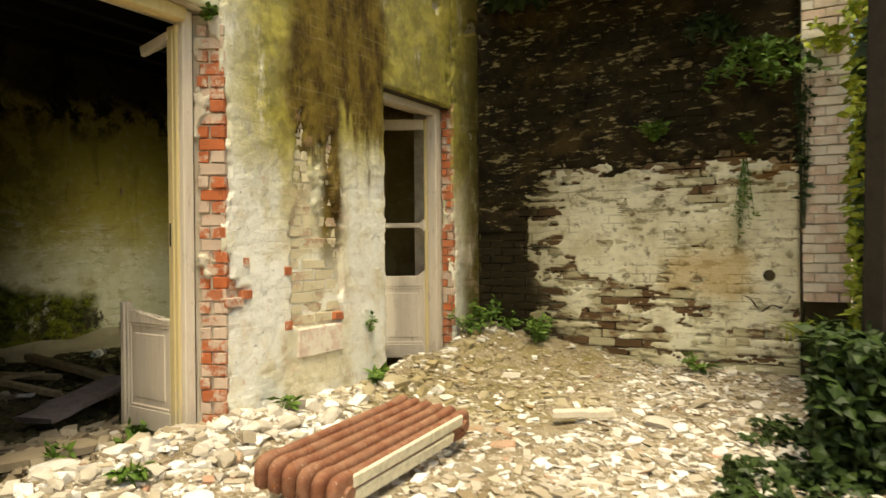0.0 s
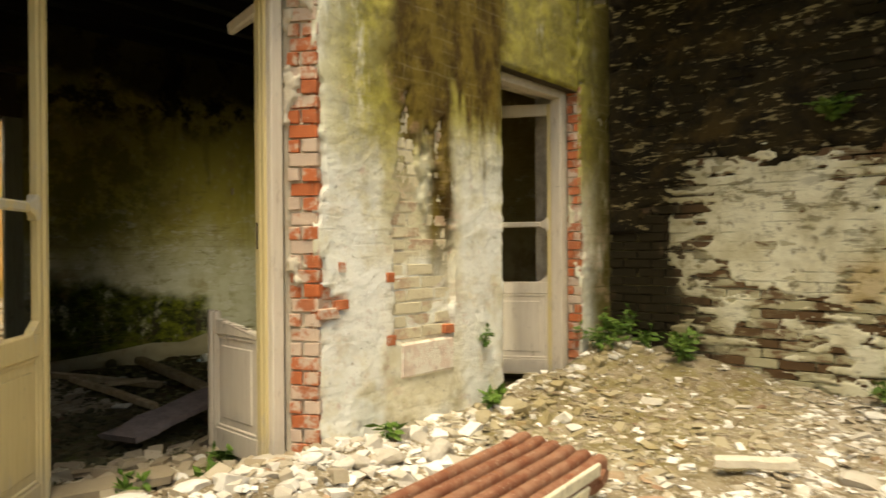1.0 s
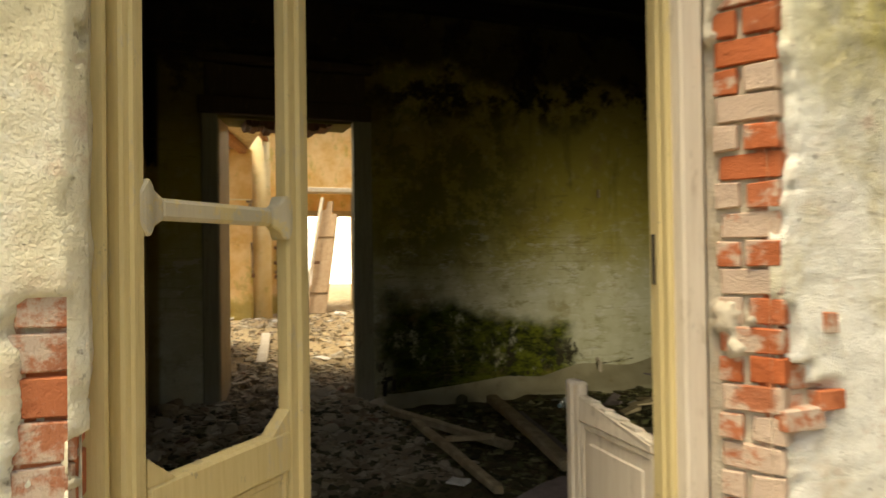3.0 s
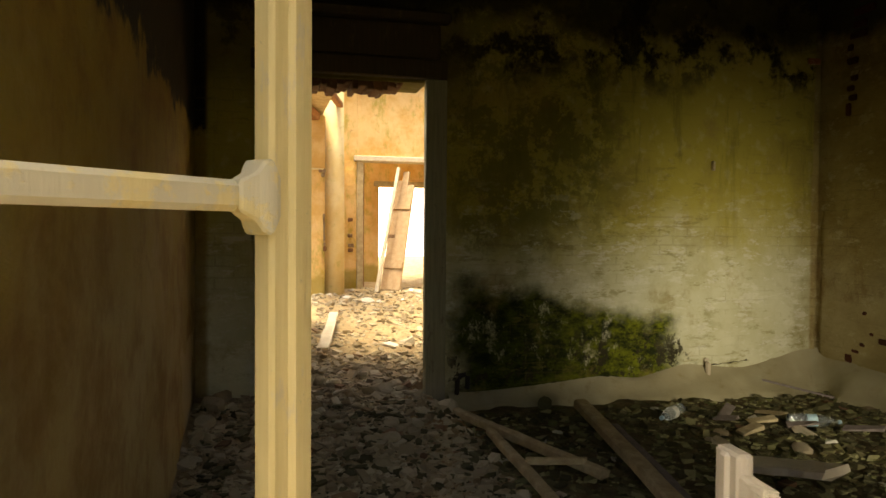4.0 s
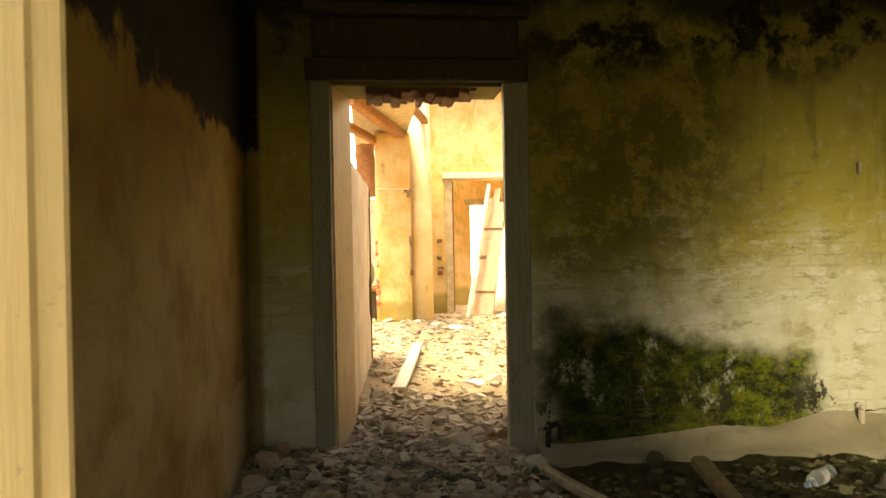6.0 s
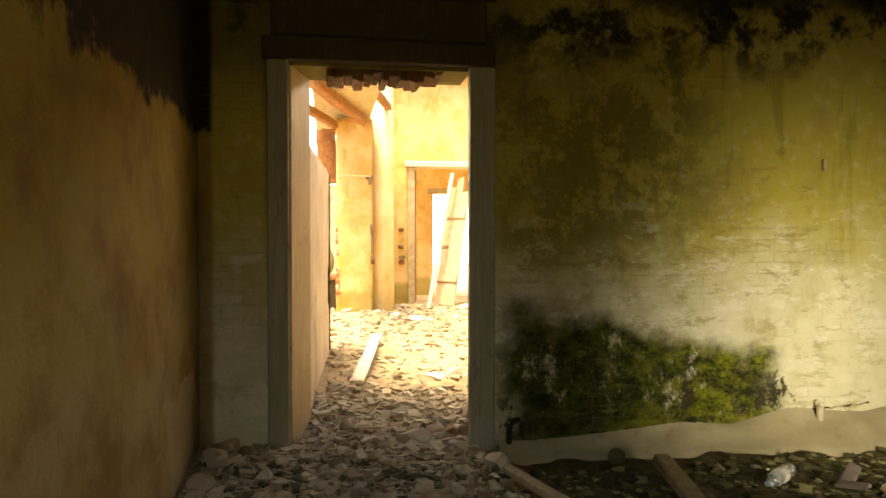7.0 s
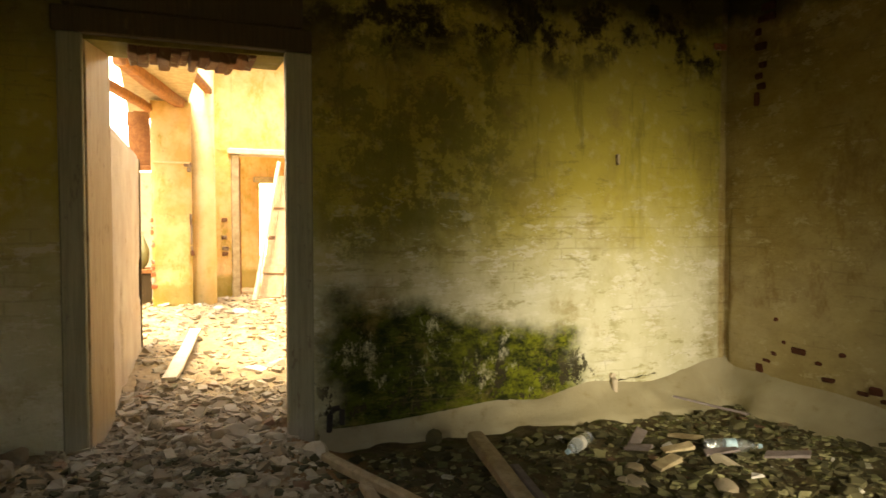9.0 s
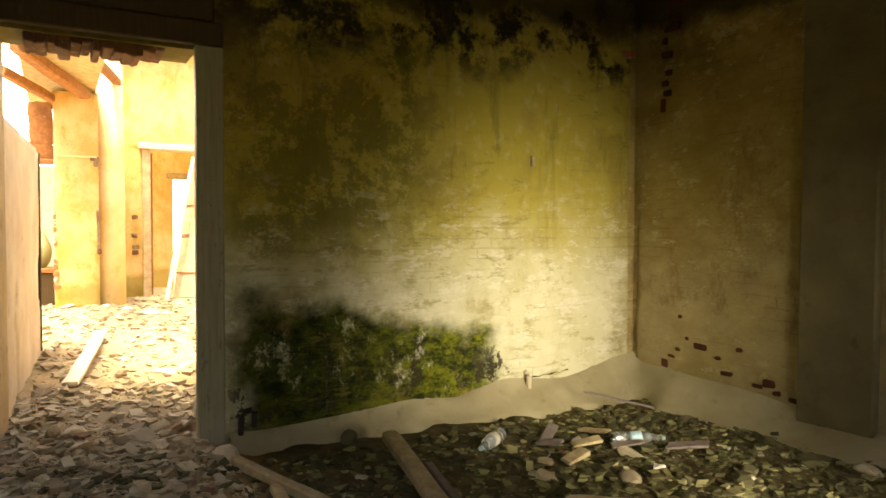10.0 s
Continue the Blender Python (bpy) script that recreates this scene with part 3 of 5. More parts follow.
def stones(name, n, places, size, material, label, flat=0.5, sit=0.22, kind="stuff"):
    """Many loose shards in one mesh. places(n) gives x, y; size(n) gives metres."""
    x, y = places(n)
    s = size(n)
    base = np.array([(a, b, c) for a in (-0.5, 0.5) for b in (-0.5, 0.5) for c in (-0.5, 0.5)])
    v = np.repeat(base[None], n, 0) + rng.uniform(-0.2, 0.2, (n, 8, 3))
    v *= np.stack([s * rng.uniform(0.6, 1.3, n), s * rng.uniform(0.5, 1.0, n), s * flat * rng.uniform(0.5, 1.2, n)], -1)[:, None]
    a, b = rng.uniform(0, 6.283, n), rng.normal(0, 0.3, n)
    ca, sa, cb, sb = np.cos(a), np.sin(a), np.cos(b), np.sin(b)
    vx, vz = v[..., 0] * cb[:, None] + v[..., 2] * sb[:, None], -v[..., 0] * sb[:, None] + v[..., 2] * cb[:, None]
    vy = v[..., 1]
    px = vx * ca[:, None] - vy * sa[:, None] + x[:, None]
    py = vx * sa[:, None] + vy * ca[:, None] + y[:, None]
    pz = vz + (level(x, y) + s * flat * sit)[:, None]
    quads = np.array([(0, 1, 3, 2), (4, 6, 7, 5), (0, 4, 5, 1), (2, 3, 7, 6), (0, 2, 6, 4), (1, 5, 7, 3)])
    f = (quads[None] + 8 * np.arange(n)[:, None, None]).reshape(-1, 4)
    ob = new(name, mesh_of(name, np.stack([px, py, pz], -1).reshape(-1, 3).tolist(), f.tolist(), material))
    return tagged(ob, label, "rubble", "", kind)

# ---- ground ----
FX, BACK, END = -2.50, -6.93, 6.02


def level(x, y):
    """The height of the ground: court, room, doorway and the rubble slope of the room behind."""
    x, y = np.asarray(x, float), np.asarray(y, float)
    rough = (fbm(x, y, 1.3, 4, 3) - 0.5) * 0.10 + (fbm(x, y, 7, 3, 8) - 0.5) * 0.045
    court = 0.04 + 0.10 * smooth(x, -1.9, -2.45) + 0.10 * smooth(x, -1.5, -2.4) * smooth(y, 4.2, 4.6) * smooth(y, 6.0, 5.4) + 0.22 * smooth(y, 5.1, 5.9) * smooth(x, -0.6, -1.9) + 0.05 * smooth(y, 5.4, 5.9)
    room = 0.02 + 0.15 * smooth(x, -5.3, -6.7) * smooth(y, 2.95, 2.45)
    far = 0.17 + 0.09 * smooth(x, -7.0, -8.2) + 0.08 * smooth(x, -9.0, -12.0)
    z = np.where(x > FX - 0.2, court, np.where(x > BACK - 0.2, room, far))
    blend = smooth(x, -2.35, -2.95) * smooth(x, -3.4, -2.9)
    z = z * (1 - blend) + 0.03 * blend
    near = smooth(np.hypot(x + 5, y - 2), 40, 12)
    return z * near + rough * (0.25 + 0.75 * near) * near


def build_ground():
    dense_x, dense_y = np.arange(-15, 3.2, 0.045), np.arange(-2.6, 7.2, 0.045)
    out = np.array([0.5, 1.5, 4, 10, 30, 80, 200, 500])
    gx = np.concatenate([dense_x[0] - out[::-1], dense_x, dense_x[-1] + out])
    gy = np.concatenate([dense_y[0] - out[::-1], dense_y, dense_y[-1] + out])
    x, y = np.meshgrid(gx, gy, indexing="ij")
    p = np.stack([x, y, level(x, y)], -1).reshape(-1, 3)
    idx = np.arange(len(p)).reshape(x.shape)
    q = np.stack([idx[:-1, :-1], idx[1:, :-1], idx[1:, 1:], idx[:-1, 1:]], -1).reshape(-1, 4)
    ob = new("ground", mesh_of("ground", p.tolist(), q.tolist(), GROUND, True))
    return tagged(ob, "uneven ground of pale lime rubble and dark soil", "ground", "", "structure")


build_ground()

# ---- facade with two doorways ----
D1A, D1B, D1TOP = 1.04, 2.62, 2.62
D2A, D2B, D2TOP = 4.355, 5.48, 2.50
HIGH = 4.3


def wall_box(name, a, b, label, material=None):
    return structure(name, slab(a, b, 0), material or MORTAR, label)


f_left = wall_box("wall_facade_1", (FX - 0.45, -4.0, -0.2), (FX - 0.03, D1A - 0.02, HIGH), "facade wall of plastered red brick with fallen patches")
f_mid = wall_box("wall_facade_2", (FX - 0.45, D1B + 0.02, -0.2), (FX - 0.03, D2A - 0.02, HIGH), "facade wall with stained plaster and bare limewashed brick")
f_right = wall_box("wall_facade_3", (FX - 0.45, D2B + 0.02, -0.2), (FX - 0.03, END + 0.4, HIGH), "short facade wall with brown stained plaster")
f_top1 = wall_box("wall_facade_4", (FX - 0.45, D1A - 0.02, D1TOP), (FX - 0.034, D1B + 0.02, HIGH), "wall above the large doorway, stained plaster")
f_top2 = wall_box("wall_facade_5", (FX - 0.45, D2A - 0.02, D2TOP), (FX - 0.034, D2B + 0.02, HIGH), "wall above the small doorway, mossy plaster")


def bare_left(y, z):
    """Above 0 where the plaster of the left wall is gone."""
    n = fbm(y, z, 2.2, 5, 31) - 0.5
    low = 0.98 - z + 0.9 * n
    edge = np.where((z < 1.22) & (z > 0.7), 0.10 - (D1A - y) + 0.25 * n, -1)
    rim = 0.022 - (D1A - y) + 0.17 * n
    up = z - 1.93 + 1.0 * n
    spot = fbm(y, z, 3.1, 5, 77) - 0.70
    return np.maximum.reduce([low, edge, rim, up, spot])


def bare_mid(y, z):
    n = fbm(y, z, 2.6, 5, 12) - 0.5
    strip = np.minimum(0.285 - np.abs(y - 3.49) + 0.06 * n, (1.95 - z) * 0.5 + 0.9 * n + 0.15 * np.sin(y * 23))
    strip = strip - 0.45 * np.maximum(fbm(y, z, 3.0, 5, 71) - 0.52, 0)
    strip = np.where(z < 0.66, strip - (0.66 - z) * 3, strip)
    rim = 0.035 - (y - D1B) + 0.30 * n
    rim = np.where((z < 1.0) & (z > 0.3), rim + 0.03, rim)
    chip = 0.038 - np.hypot((y - 2.72) * 0.36, z - 0.87 - 0.30 * (y - 2.70)) + 0.10 * n
    rim2 = 0.008 - (D2A - y) + 0.07 * n
    spot = fbm(y, z, 3.7, 5, 55) - 0.82
    return np.maximum.reduce([strip, rim, chip, rim2, spot])


def bare_right(y, z):
    n = fbm(y, z, 2.6, 5, 92) - 0.5
    return np.maximum(0.02 - (y - D2B) + 0.1 * n, fbm(y, z, 3.7, 5, 15) - 0.70)


def plaster_depth(bare, y0, z0):
    def depth(u, v):
        y, z = y0 + u, z0 + v
        lumps = (fbm(y, z, 5, 5, 40) - 0.5) * 0.022 + (fbm(y, z, 30, 3, 20) - 0.5) * 0.008
        b = bare(y, z) + 0.10 * (fbm(y, z, 11, 4, 50) - 0.5)
        skim = 0.011 * smooth(y, 3.10, 3.20) * smooth(y, 3.90, 3.80)
        return lumps - (0.040 - skim) * smooth(b, -0.014, 0.014)
    return depth


def never(y, z):
    return fbm(y, z, 2.2, 5, 66) - 0.74


relief("plaster", f_left, FACADE, (FX, -1.6, -0.1), (0, 1, 0), (1, 0, 0), D1A + 1.6, HIGH - 0.6, plaster_depth(bare_left, -1.6, -0.1), 0.016)
relief("plaster", f_mid, FACADE, (FX, D1B, -0.1), (0, 1, 0), (1, 0, 0), D2A - D1B, HIGH + 0.05, plaster_depth(bare_mid, D1B, -0.1), 0.014)
relief("plaster", f_right, FACADE, (FX, D2B, -0.1), (0, 1, 0), (1, 0, 0), END - D2B + 0.02, HIGH + 0.05, plaster_depth(bare_right, D2B, -0.1))
relief("plaster", f_top1, FACADE, (FX - 0.004, D1A, D1TOP), (0, 1, 0), (1, 0, 0), D1B - D1A, HIGH - D1TOP, plaster_depth(never, D1A, D1TOP))
relief("plaster", f_top2, FACADE, (FX - 0.004, D2A, D2TOP), (0, 1, 0), (1, 0, 0), D2B - D2A, HIGH - D2TOP, plaster_depth(never, D2A, D2TOP))


def reveal_depth(seed, limit):
    def depth(u, v):
        n = fbm(u, v * 0.7, 4.5, 5, seed) + 0.25 * (fbm(u, v, 16, 3, seed + 4) - 0.5)
        has = n - limit - 0.35 * smooth(v, 1.25, 0.7)
        return -0.03 + 0.042 * smooth(has, -0.02, 0.03) + 0.012 * (fbm(u, v, 20, 3, seed) - 0.5)
    return depth


relief("reveal_plaster", f_mid, WHITEWASH, (FX - 0.16, D1B - 0.085, 0.0), (0.883, 0.469, 0), (0.469, -0.883, 0), 0.178, 2.6, reveal_depth(6, 0.57), 0.012)
relief("reveal_plaster", f_left, FACADE, (FX - 0.10, D1A, 0.0), (1, 0, 0), (0, 1, 0), 0.095, 2.6, reveal_depth(19, 0.36), 0.012)
relief("reveal_plaster", f_right, FACADE, (FX - 0.12, D2B, 0.0), (1, 0, 0), (0, -1, 0), 0.115, 2.38, reveal_depth(27, 0.62), 0.014)

# broken block and ledge at the foot of the bare strip
block = slab((FX - 0.03, 3.27, 0.42), (FX + 0.012, 3.76, 0.63), 0.012, 0.006)
part("stone_block", block, PIERBRICK, f_mid, "flat pinkish stone block set into the wall")
part("broken_lintel", slab((FX - 0.03, D2A - 0.05, D2TOP - 0.005), (FX - 0.12, D2B + 0.05, D2TOP + 0.07), 0.008, 0.01), DARKWOOD, f_top2, "dark rotten lintel board")


def end_depth(u, v):
    x, z = -2.5 + u, v
    n = fbm(x, z, 1.8, 5, 5) - 0.5
    fine = fbm(x, z * 2.6, 6.0, 4, 25) - 0.5
    has = np.minimum.reduce([1.93 - z + 0.25 * n, (x + 2.05) * 0.6 + 0.8 * n, z - 0.1 + 0.4 * n])
    has = np.minimum(has, 0.02 + 0.35 * n + 1.25 * fine + 0.55 * smooth(np.hypot((x + 1.05) * 0.8, z - 1.35), 0.7, 0.2) + 0.5 * smooth(np.hypot(x - 0.15, z - 1.1), 0.7, 0.3))
    joint = np.abs(((z - 0.05) / COURSE + 0.5) % 1.0 - 0.5) * 2
    has = has - 0.16 * smooth(joint, 0.72, 0.95) * smooth(fbm(x, z, 2.2, 4, 60), 0.35, 0.6)
    lumps = (fbm(x, z, 6, 4, 9) - 0.5) * 0.014
    return lumps + 0.006 - 0.034 * smooth(has, 0.02, -0.02)


end_wall = wall_box("wall_end", (FX - 0.03, END + 0.028, -0.3), (0.46, END + 0.4, 4.6), "old brick end wall, mossy above and flaking limewash below", SOOTSHADE)
relief("limewash", end_wall, ENDP, (FX, END, 0.0), (1, 0, 0), (0, -1, 0), 2.94, 2.2, end_depth, 0.015)


def crust_depth(u, v):
    x, z = -2.5 + u, 1.3 + v
    n = fbm(x, z, 1.6, 5, 83) - 0.5 + 0.6 * (fbm(x, z * 1.6, 6, 4, 85) - 0.5)
    has = np.minimum(n * 1.2 + 0.06 + 0.25 * smooth(z, 2.4, 3.4), np.maximum(z - 1.95, (-1.95 - x) * 0.8) + 0.5 * n)
    return -0.024 + 0.040 * smooth(has, -0.03, 0.03) + 0.014 * (fbm(x, z, 9, 4, 88) - 0.5)


relief("moss_crust", end_wall, SHADEDMOSS, (FX, END, 1.3), (1, 0, 0), (0, -1, 0), 2.94, 3.2, crust_depth, 0.02, "crust of moss and soot, darkened for overhead shade")
# dark disc on the plaster, its colour giving the shade inside a hole
hole_bm = tube([(0.213, END + 0.02, 0.92), (0.213, END - 0.016, 0.92)], [0.045, 0.047], 9)
part("wall_hole", hole_bm, SOOTSHADE, end_wall, "dark disc standing in for a round hole through plaster")

# ---- brick pier beside the end wall ----
pier = structure("pier", slab((0.465, END - 0.165, 0.72), (0.80, END + 0.25, 3.6), 0.01, 0.01), MORTAR, "pale pink brick pier overgrown with ivy")
# solid near-black slab stands in for the darkness under the pier
part("undercut_foot", slab((0.47, END - 0.10, -0.2), (0.795, END + 0.22, 0.725), 0.02, 0.012), SOOTSHADE, pier, "black slab standing in for the dark hollow under the pier")
pole = piece("iron_pole", tube([(0.875, END - 0.1, -0.1), (0.885, END - 0.1, 1.6), (0.875, END - 0.1, 4.2)], [0.035, 0.033, 0.035]), RUST, "tall rusty iron pole beside the brick pier", "pole")

# ---- the dark room ----
IN = FX - 0.45
RTOP = 3.45
DA, DB, DTOP = 1.54, 2.63, 2.42
LEFT, RIGHT = 1.02, 6.15
def skewed(name, corners, z0, z1, material, label, ragged=0.0):
    """A wall over a four-cornered plan, with an uneven top."""
    bm = bmesh.new()
    lo = [bm.verts.new((x, y, z0)) for x, y in corners]
    hi = [bm.verts.new((x, y, z1 + random.uniform(-ragged, ragged))) for x, y in corners]
    bm.faces.new(lo[::-1]), bm.faces.new(hi)
    for j in range(4):
        bm.faces.new((lo[j], lo[(j + 1) % 4], hi[(j + 1) % 4], hi[j]))
    bmesh.ops.recalc_face_normals(bm, faces=bm.faces[:])
    return structure(name, bm, material, label)


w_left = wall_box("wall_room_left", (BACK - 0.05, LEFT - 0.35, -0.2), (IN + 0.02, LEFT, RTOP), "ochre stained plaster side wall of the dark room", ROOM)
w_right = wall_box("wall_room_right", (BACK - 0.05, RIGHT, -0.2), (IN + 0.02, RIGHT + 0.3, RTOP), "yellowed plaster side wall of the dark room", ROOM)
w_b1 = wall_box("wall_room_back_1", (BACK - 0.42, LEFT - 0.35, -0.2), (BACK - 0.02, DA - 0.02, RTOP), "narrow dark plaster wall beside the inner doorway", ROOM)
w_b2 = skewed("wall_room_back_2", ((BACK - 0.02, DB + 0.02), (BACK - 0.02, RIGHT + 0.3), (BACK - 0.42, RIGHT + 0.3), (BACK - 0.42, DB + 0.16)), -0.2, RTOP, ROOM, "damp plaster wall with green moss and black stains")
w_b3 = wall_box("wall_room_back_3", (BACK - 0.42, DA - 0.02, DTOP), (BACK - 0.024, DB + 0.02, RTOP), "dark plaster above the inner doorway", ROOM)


def soft_wall(seed, amount=0.02, chips=0.70):
    def depth(u, v):
        lumps = (fbm(u, v, 1.2, 6, seed) - 0.5) * amount * 2
        flake = 0.008 * smooth(fbm(u, v, 2.4, 6, seed + 30), chips - 0.005, chips + 0.005)
        return lumps - flake
    return depth


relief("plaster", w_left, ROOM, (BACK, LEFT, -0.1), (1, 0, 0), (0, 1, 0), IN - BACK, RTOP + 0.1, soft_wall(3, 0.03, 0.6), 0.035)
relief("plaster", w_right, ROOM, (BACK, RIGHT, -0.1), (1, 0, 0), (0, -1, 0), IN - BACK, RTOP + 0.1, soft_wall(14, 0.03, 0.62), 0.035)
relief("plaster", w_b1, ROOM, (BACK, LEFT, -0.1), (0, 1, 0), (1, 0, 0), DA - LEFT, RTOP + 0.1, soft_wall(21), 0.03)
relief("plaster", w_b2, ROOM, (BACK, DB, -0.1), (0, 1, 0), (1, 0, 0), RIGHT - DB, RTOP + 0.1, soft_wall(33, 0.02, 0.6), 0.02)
part("pilaster", slab((-5.42, RIGHT - 0.06, -0.1), (-4.93, RIGHT + 0.02, RTOP), 0.012), GREYPLASTER, w_right, "dark grey plaster pilaster")

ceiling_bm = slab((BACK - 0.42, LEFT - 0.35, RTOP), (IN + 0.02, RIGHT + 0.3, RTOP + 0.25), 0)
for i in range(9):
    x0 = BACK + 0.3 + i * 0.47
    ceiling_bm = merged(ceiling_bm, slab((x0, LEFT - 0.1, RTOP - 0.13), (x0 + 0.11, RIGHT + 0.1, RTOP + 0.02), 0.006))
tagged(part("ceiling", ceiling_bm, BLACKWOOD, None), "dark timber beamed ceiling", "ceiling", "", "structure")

# ---- casing of the inner doorway ----
casing = thing("door_casing", "grey painted wooden casing round the inner doorway", "door frame", kind="structure")
part("jamb", slab((BACK - 0.03, DA - 0.125, -0.05), (BACK + 0.035, DA, DTOP + 0.02), 0.008), CASING, casing)
part("jamb", slab((BACK - 0.03, DB, -0.05), (BACK + 0.035, DB + 0.16, DTOP + 0.02), 0.008), CASING, casing)
part("head", slab((BACK - 0.03, DA - 0.15, DTOP + 0.022), (BACK + 0.04, DB + 0.16, DTOP + 0.16), 0.008), DARKWOOD, casing, "dark head board")
part("frieze", slab((BACK - 0.03, DA - 0.10, DTOP + 0.165), (BACK + 0.025, DB + 0.11, DTOP + 0.42), 0.01), DARKWOOD, casing, "dark frieze panel")
part("cornice", slab((BACK - 0.03, DA - 0.17, DTOP + 0.425), (BACK + 0.09, DB + 0.18, DTOP + 0.50), 0.015), DARKWOOD, casing, "dark moulded cornice")
lining_bm = slab((BACK - 0.40, DA - 0.018, -0.05), (BACK - 0.032, DA + 0.012, DTOP), 0.004)
for v in lining_bm.verts:
    v.co.y += 0.28 * max(BACK - 0.032 - v.co.x, 0)
part("lining", lining_bm, TANWOOD, casing, "worn tan lining board")
lining_bm = slab((BACK - 0.40, DB + 0.0, -0.05), (BACK - 0.032, DB + 0.018, DTOP), 0.004)
for v in lining_bm.verts:
    v.co.y += 0.34 * max(BACK - 0.032 - v.co.x, 0)
part("lining", lining_bm, TANWOOD, casing, "worn tan lining board")
for i in range(13):
    y0 = DA + 0.22 + i * 0.055
    part("broken_brick", slab((BACK - 0.38, y0, DTOP - 0.02 - random.uniform(0, 0.05)), (BACK - 0.06, y0 + 0.06, DTOP + 0.02), 0.008, 0.012), BROWNBRICK, w_b3)

# ---- the bright room behind ----
FAR1, FAR2, OUT = -12.35, -13.35, -14.85


w_c = skewed("wall_passage", ((BACK - 0.42, 1.63), (-9.57, 1.765), (-9.57, 1.45), (BACK - 0.42, 1.30)), -0.2, 2.02, WHITEWASH, "whitewashed passage wall with a broken top", 0.02)
for x0, x1, z1 in ((BACK - 0.425, -7.55, 3.3), (-7.555, -7.7, 2.10)):
    y0 = 1.63 - (x0 - BACK + 0.42) * 0.061
    part("wall_stub", slab((x1, y0 - 0.3, 2.0), (x0, y0 - 0.012, z1), 0.02, 0.015), WHITEWASH, w_c, "broken upper stub of the passage wall")
part("corner_board", slab((-9.60, 1.74, 0.1), (-9.572, 1.79, 2.0), 0.004, 0.004), DARKWOOD, w_c, "dark edge board")
relief("plaster", w_c, WHITEWASH, (BACK - 0.42, 1.632, 0.0), (-0.998, 0.061, 0), (0.061, 0.998, 0), 2.2, 2.02, lambda u, v: 0.012 + 0.03 * (fbm(u, v, 1.6, 5, 14) - 0.5) - 0.02 * smooth(fbm(u, v, 1.9, 5, 44), 0.55, 0.57) * smooth(v, 1.15, 0.95), 0.03)
w_pier = wall_box("wall_chimney_pier", (FAR1 - 0.6, 1.89, -0.2), (FAR1, 2.38, 3.0), "ochre plastered pier with chipped brick edge", OCHRE)
w_col = structure("wall_column", tube([(FAR1 - 0.28, 2.52, -0.1), (FAR1 - 0.28, 2.53, 1.6), (FAR1 - 0.30, 2.51, 3.6)], [0.185, 0.17, 0.18], 20), PALEOCHRE, "rounded plaster column in the corner of the roofless room")
for f in w_col.data.polygons:
    f.use_smooth = True
w_far = wall_box("wall_far", (FAR2 - 0.3, 2.40, -0.2), (FAR2, 3.00, 3.9), "ochre plastered far wall", OCHRE)
w_far2 = wall_box("wall_far", (FAR2 - 0.3, 4.35, -0.2), (FAR2, 6.4, 3.9), "ochre plastered far wall", OCHRE)
w_far3 = wall_box("wall_far", (FAR2 - 0.3, 3.00, 2.46), (FAR2 - 0.004, 4.35, 3.9), "ochre plaster above the far doorway", OCHRE)
w_side = wall_box("wall_far_side", (FAR2 - 0.2, 6.4, -0.2), (BACK - 0.42, 6.7, 3.3), "ochre plastered side wall of the roofless room", OCHRE)
w_out1 = wall_box("wall_outer", (OUT - 0.3, 2.0, -0.2), (OUT, 3.60, 3.2), "ochre plastered outer wall", OCHRE)
w_out2 = wall_box("wall_outer", (OUT - 0.3, 4.62, -0.2), (OUT, 6.4, 3.2), "ochre plastered outer wall", OCHRE)
w_out3 = wall_box("wall_outer", (OUT - 0.3, 3.60, 2.13), (OUT - 0.004, 4.62, 3.2), "ochre plaster above the outer opening", OCHRE)
w_nook = wall_box("wall_nook", (FAR1 - 2.0, 0.9, -0.2), (FAR1 - 1.7, 2.2, 2.2), "pale plastered nook wall", WHITEWASH)
for ob, seed, y0, x0, wide, high in ((w_pier, 4, 1.89, FAR1, 0.49, 2.98), (w_far, 8, 2.62, FAR2, 0.38, 3.85), (w_far3, 12, 3.0, FAR2, 1.35, 1.4)):
    relief("plaster", ob, OCHRE, (x0 + 0.02, y0, 2.48 if ob is w_far3 else 0.0), (0, 1, 0), (1, 0, 0), wide, high, soft_wall(seed, 0.04, 0.58), 0.03)
# first slab is added to cut skylight; the second is the remaining ceiling
roof_bm = merged(slab((OUT - 0.4, 2.38, 3.9), (FAR2 + 0.2, 6.8, 4.0), 0), slab((FAR1 - 2.0, 1.60, 3.05), (-9.9, 2.36, 3.10), 0))
tagged(part("ceiling_rest", roof_bm, OLDWOOD, None), "remaining lath ceiling, with an added slab that dims the far end", "ceiling", "", "structure")
for z0 in (0.58, 0.66, 0.74, 0.82, 0.90, 1.12, 1.20, 1.28, 1.36, 1.44):
    part("bare_brick", slab((FAR1 - 0.12, 1.875, z0), (FAR1 + 0.03, 1.875 + random.uniform(0.03, 0.09), z0 + 0.06), 0.008, 0.006), BRICK, w_pier)
for y0, z0, w, h in ((2.30, 1.00, 0.10, 0.08), (2.33, 1.07, 0.06, 0.06), (2.35, 1.15, 0.03, 0.4), (2.28, 2.16, 0.10, 0.06), (2.32, 2.10, 0.05, 0.06)):
    part("wall_chip", slab((FAR1 + 0.0, y0, z0), (FAR1 + 0.03, y0 + w, z0 + h), 0.01, 0.01), BROWNBRICK, w_pier, "dark brick chip in the plaster")
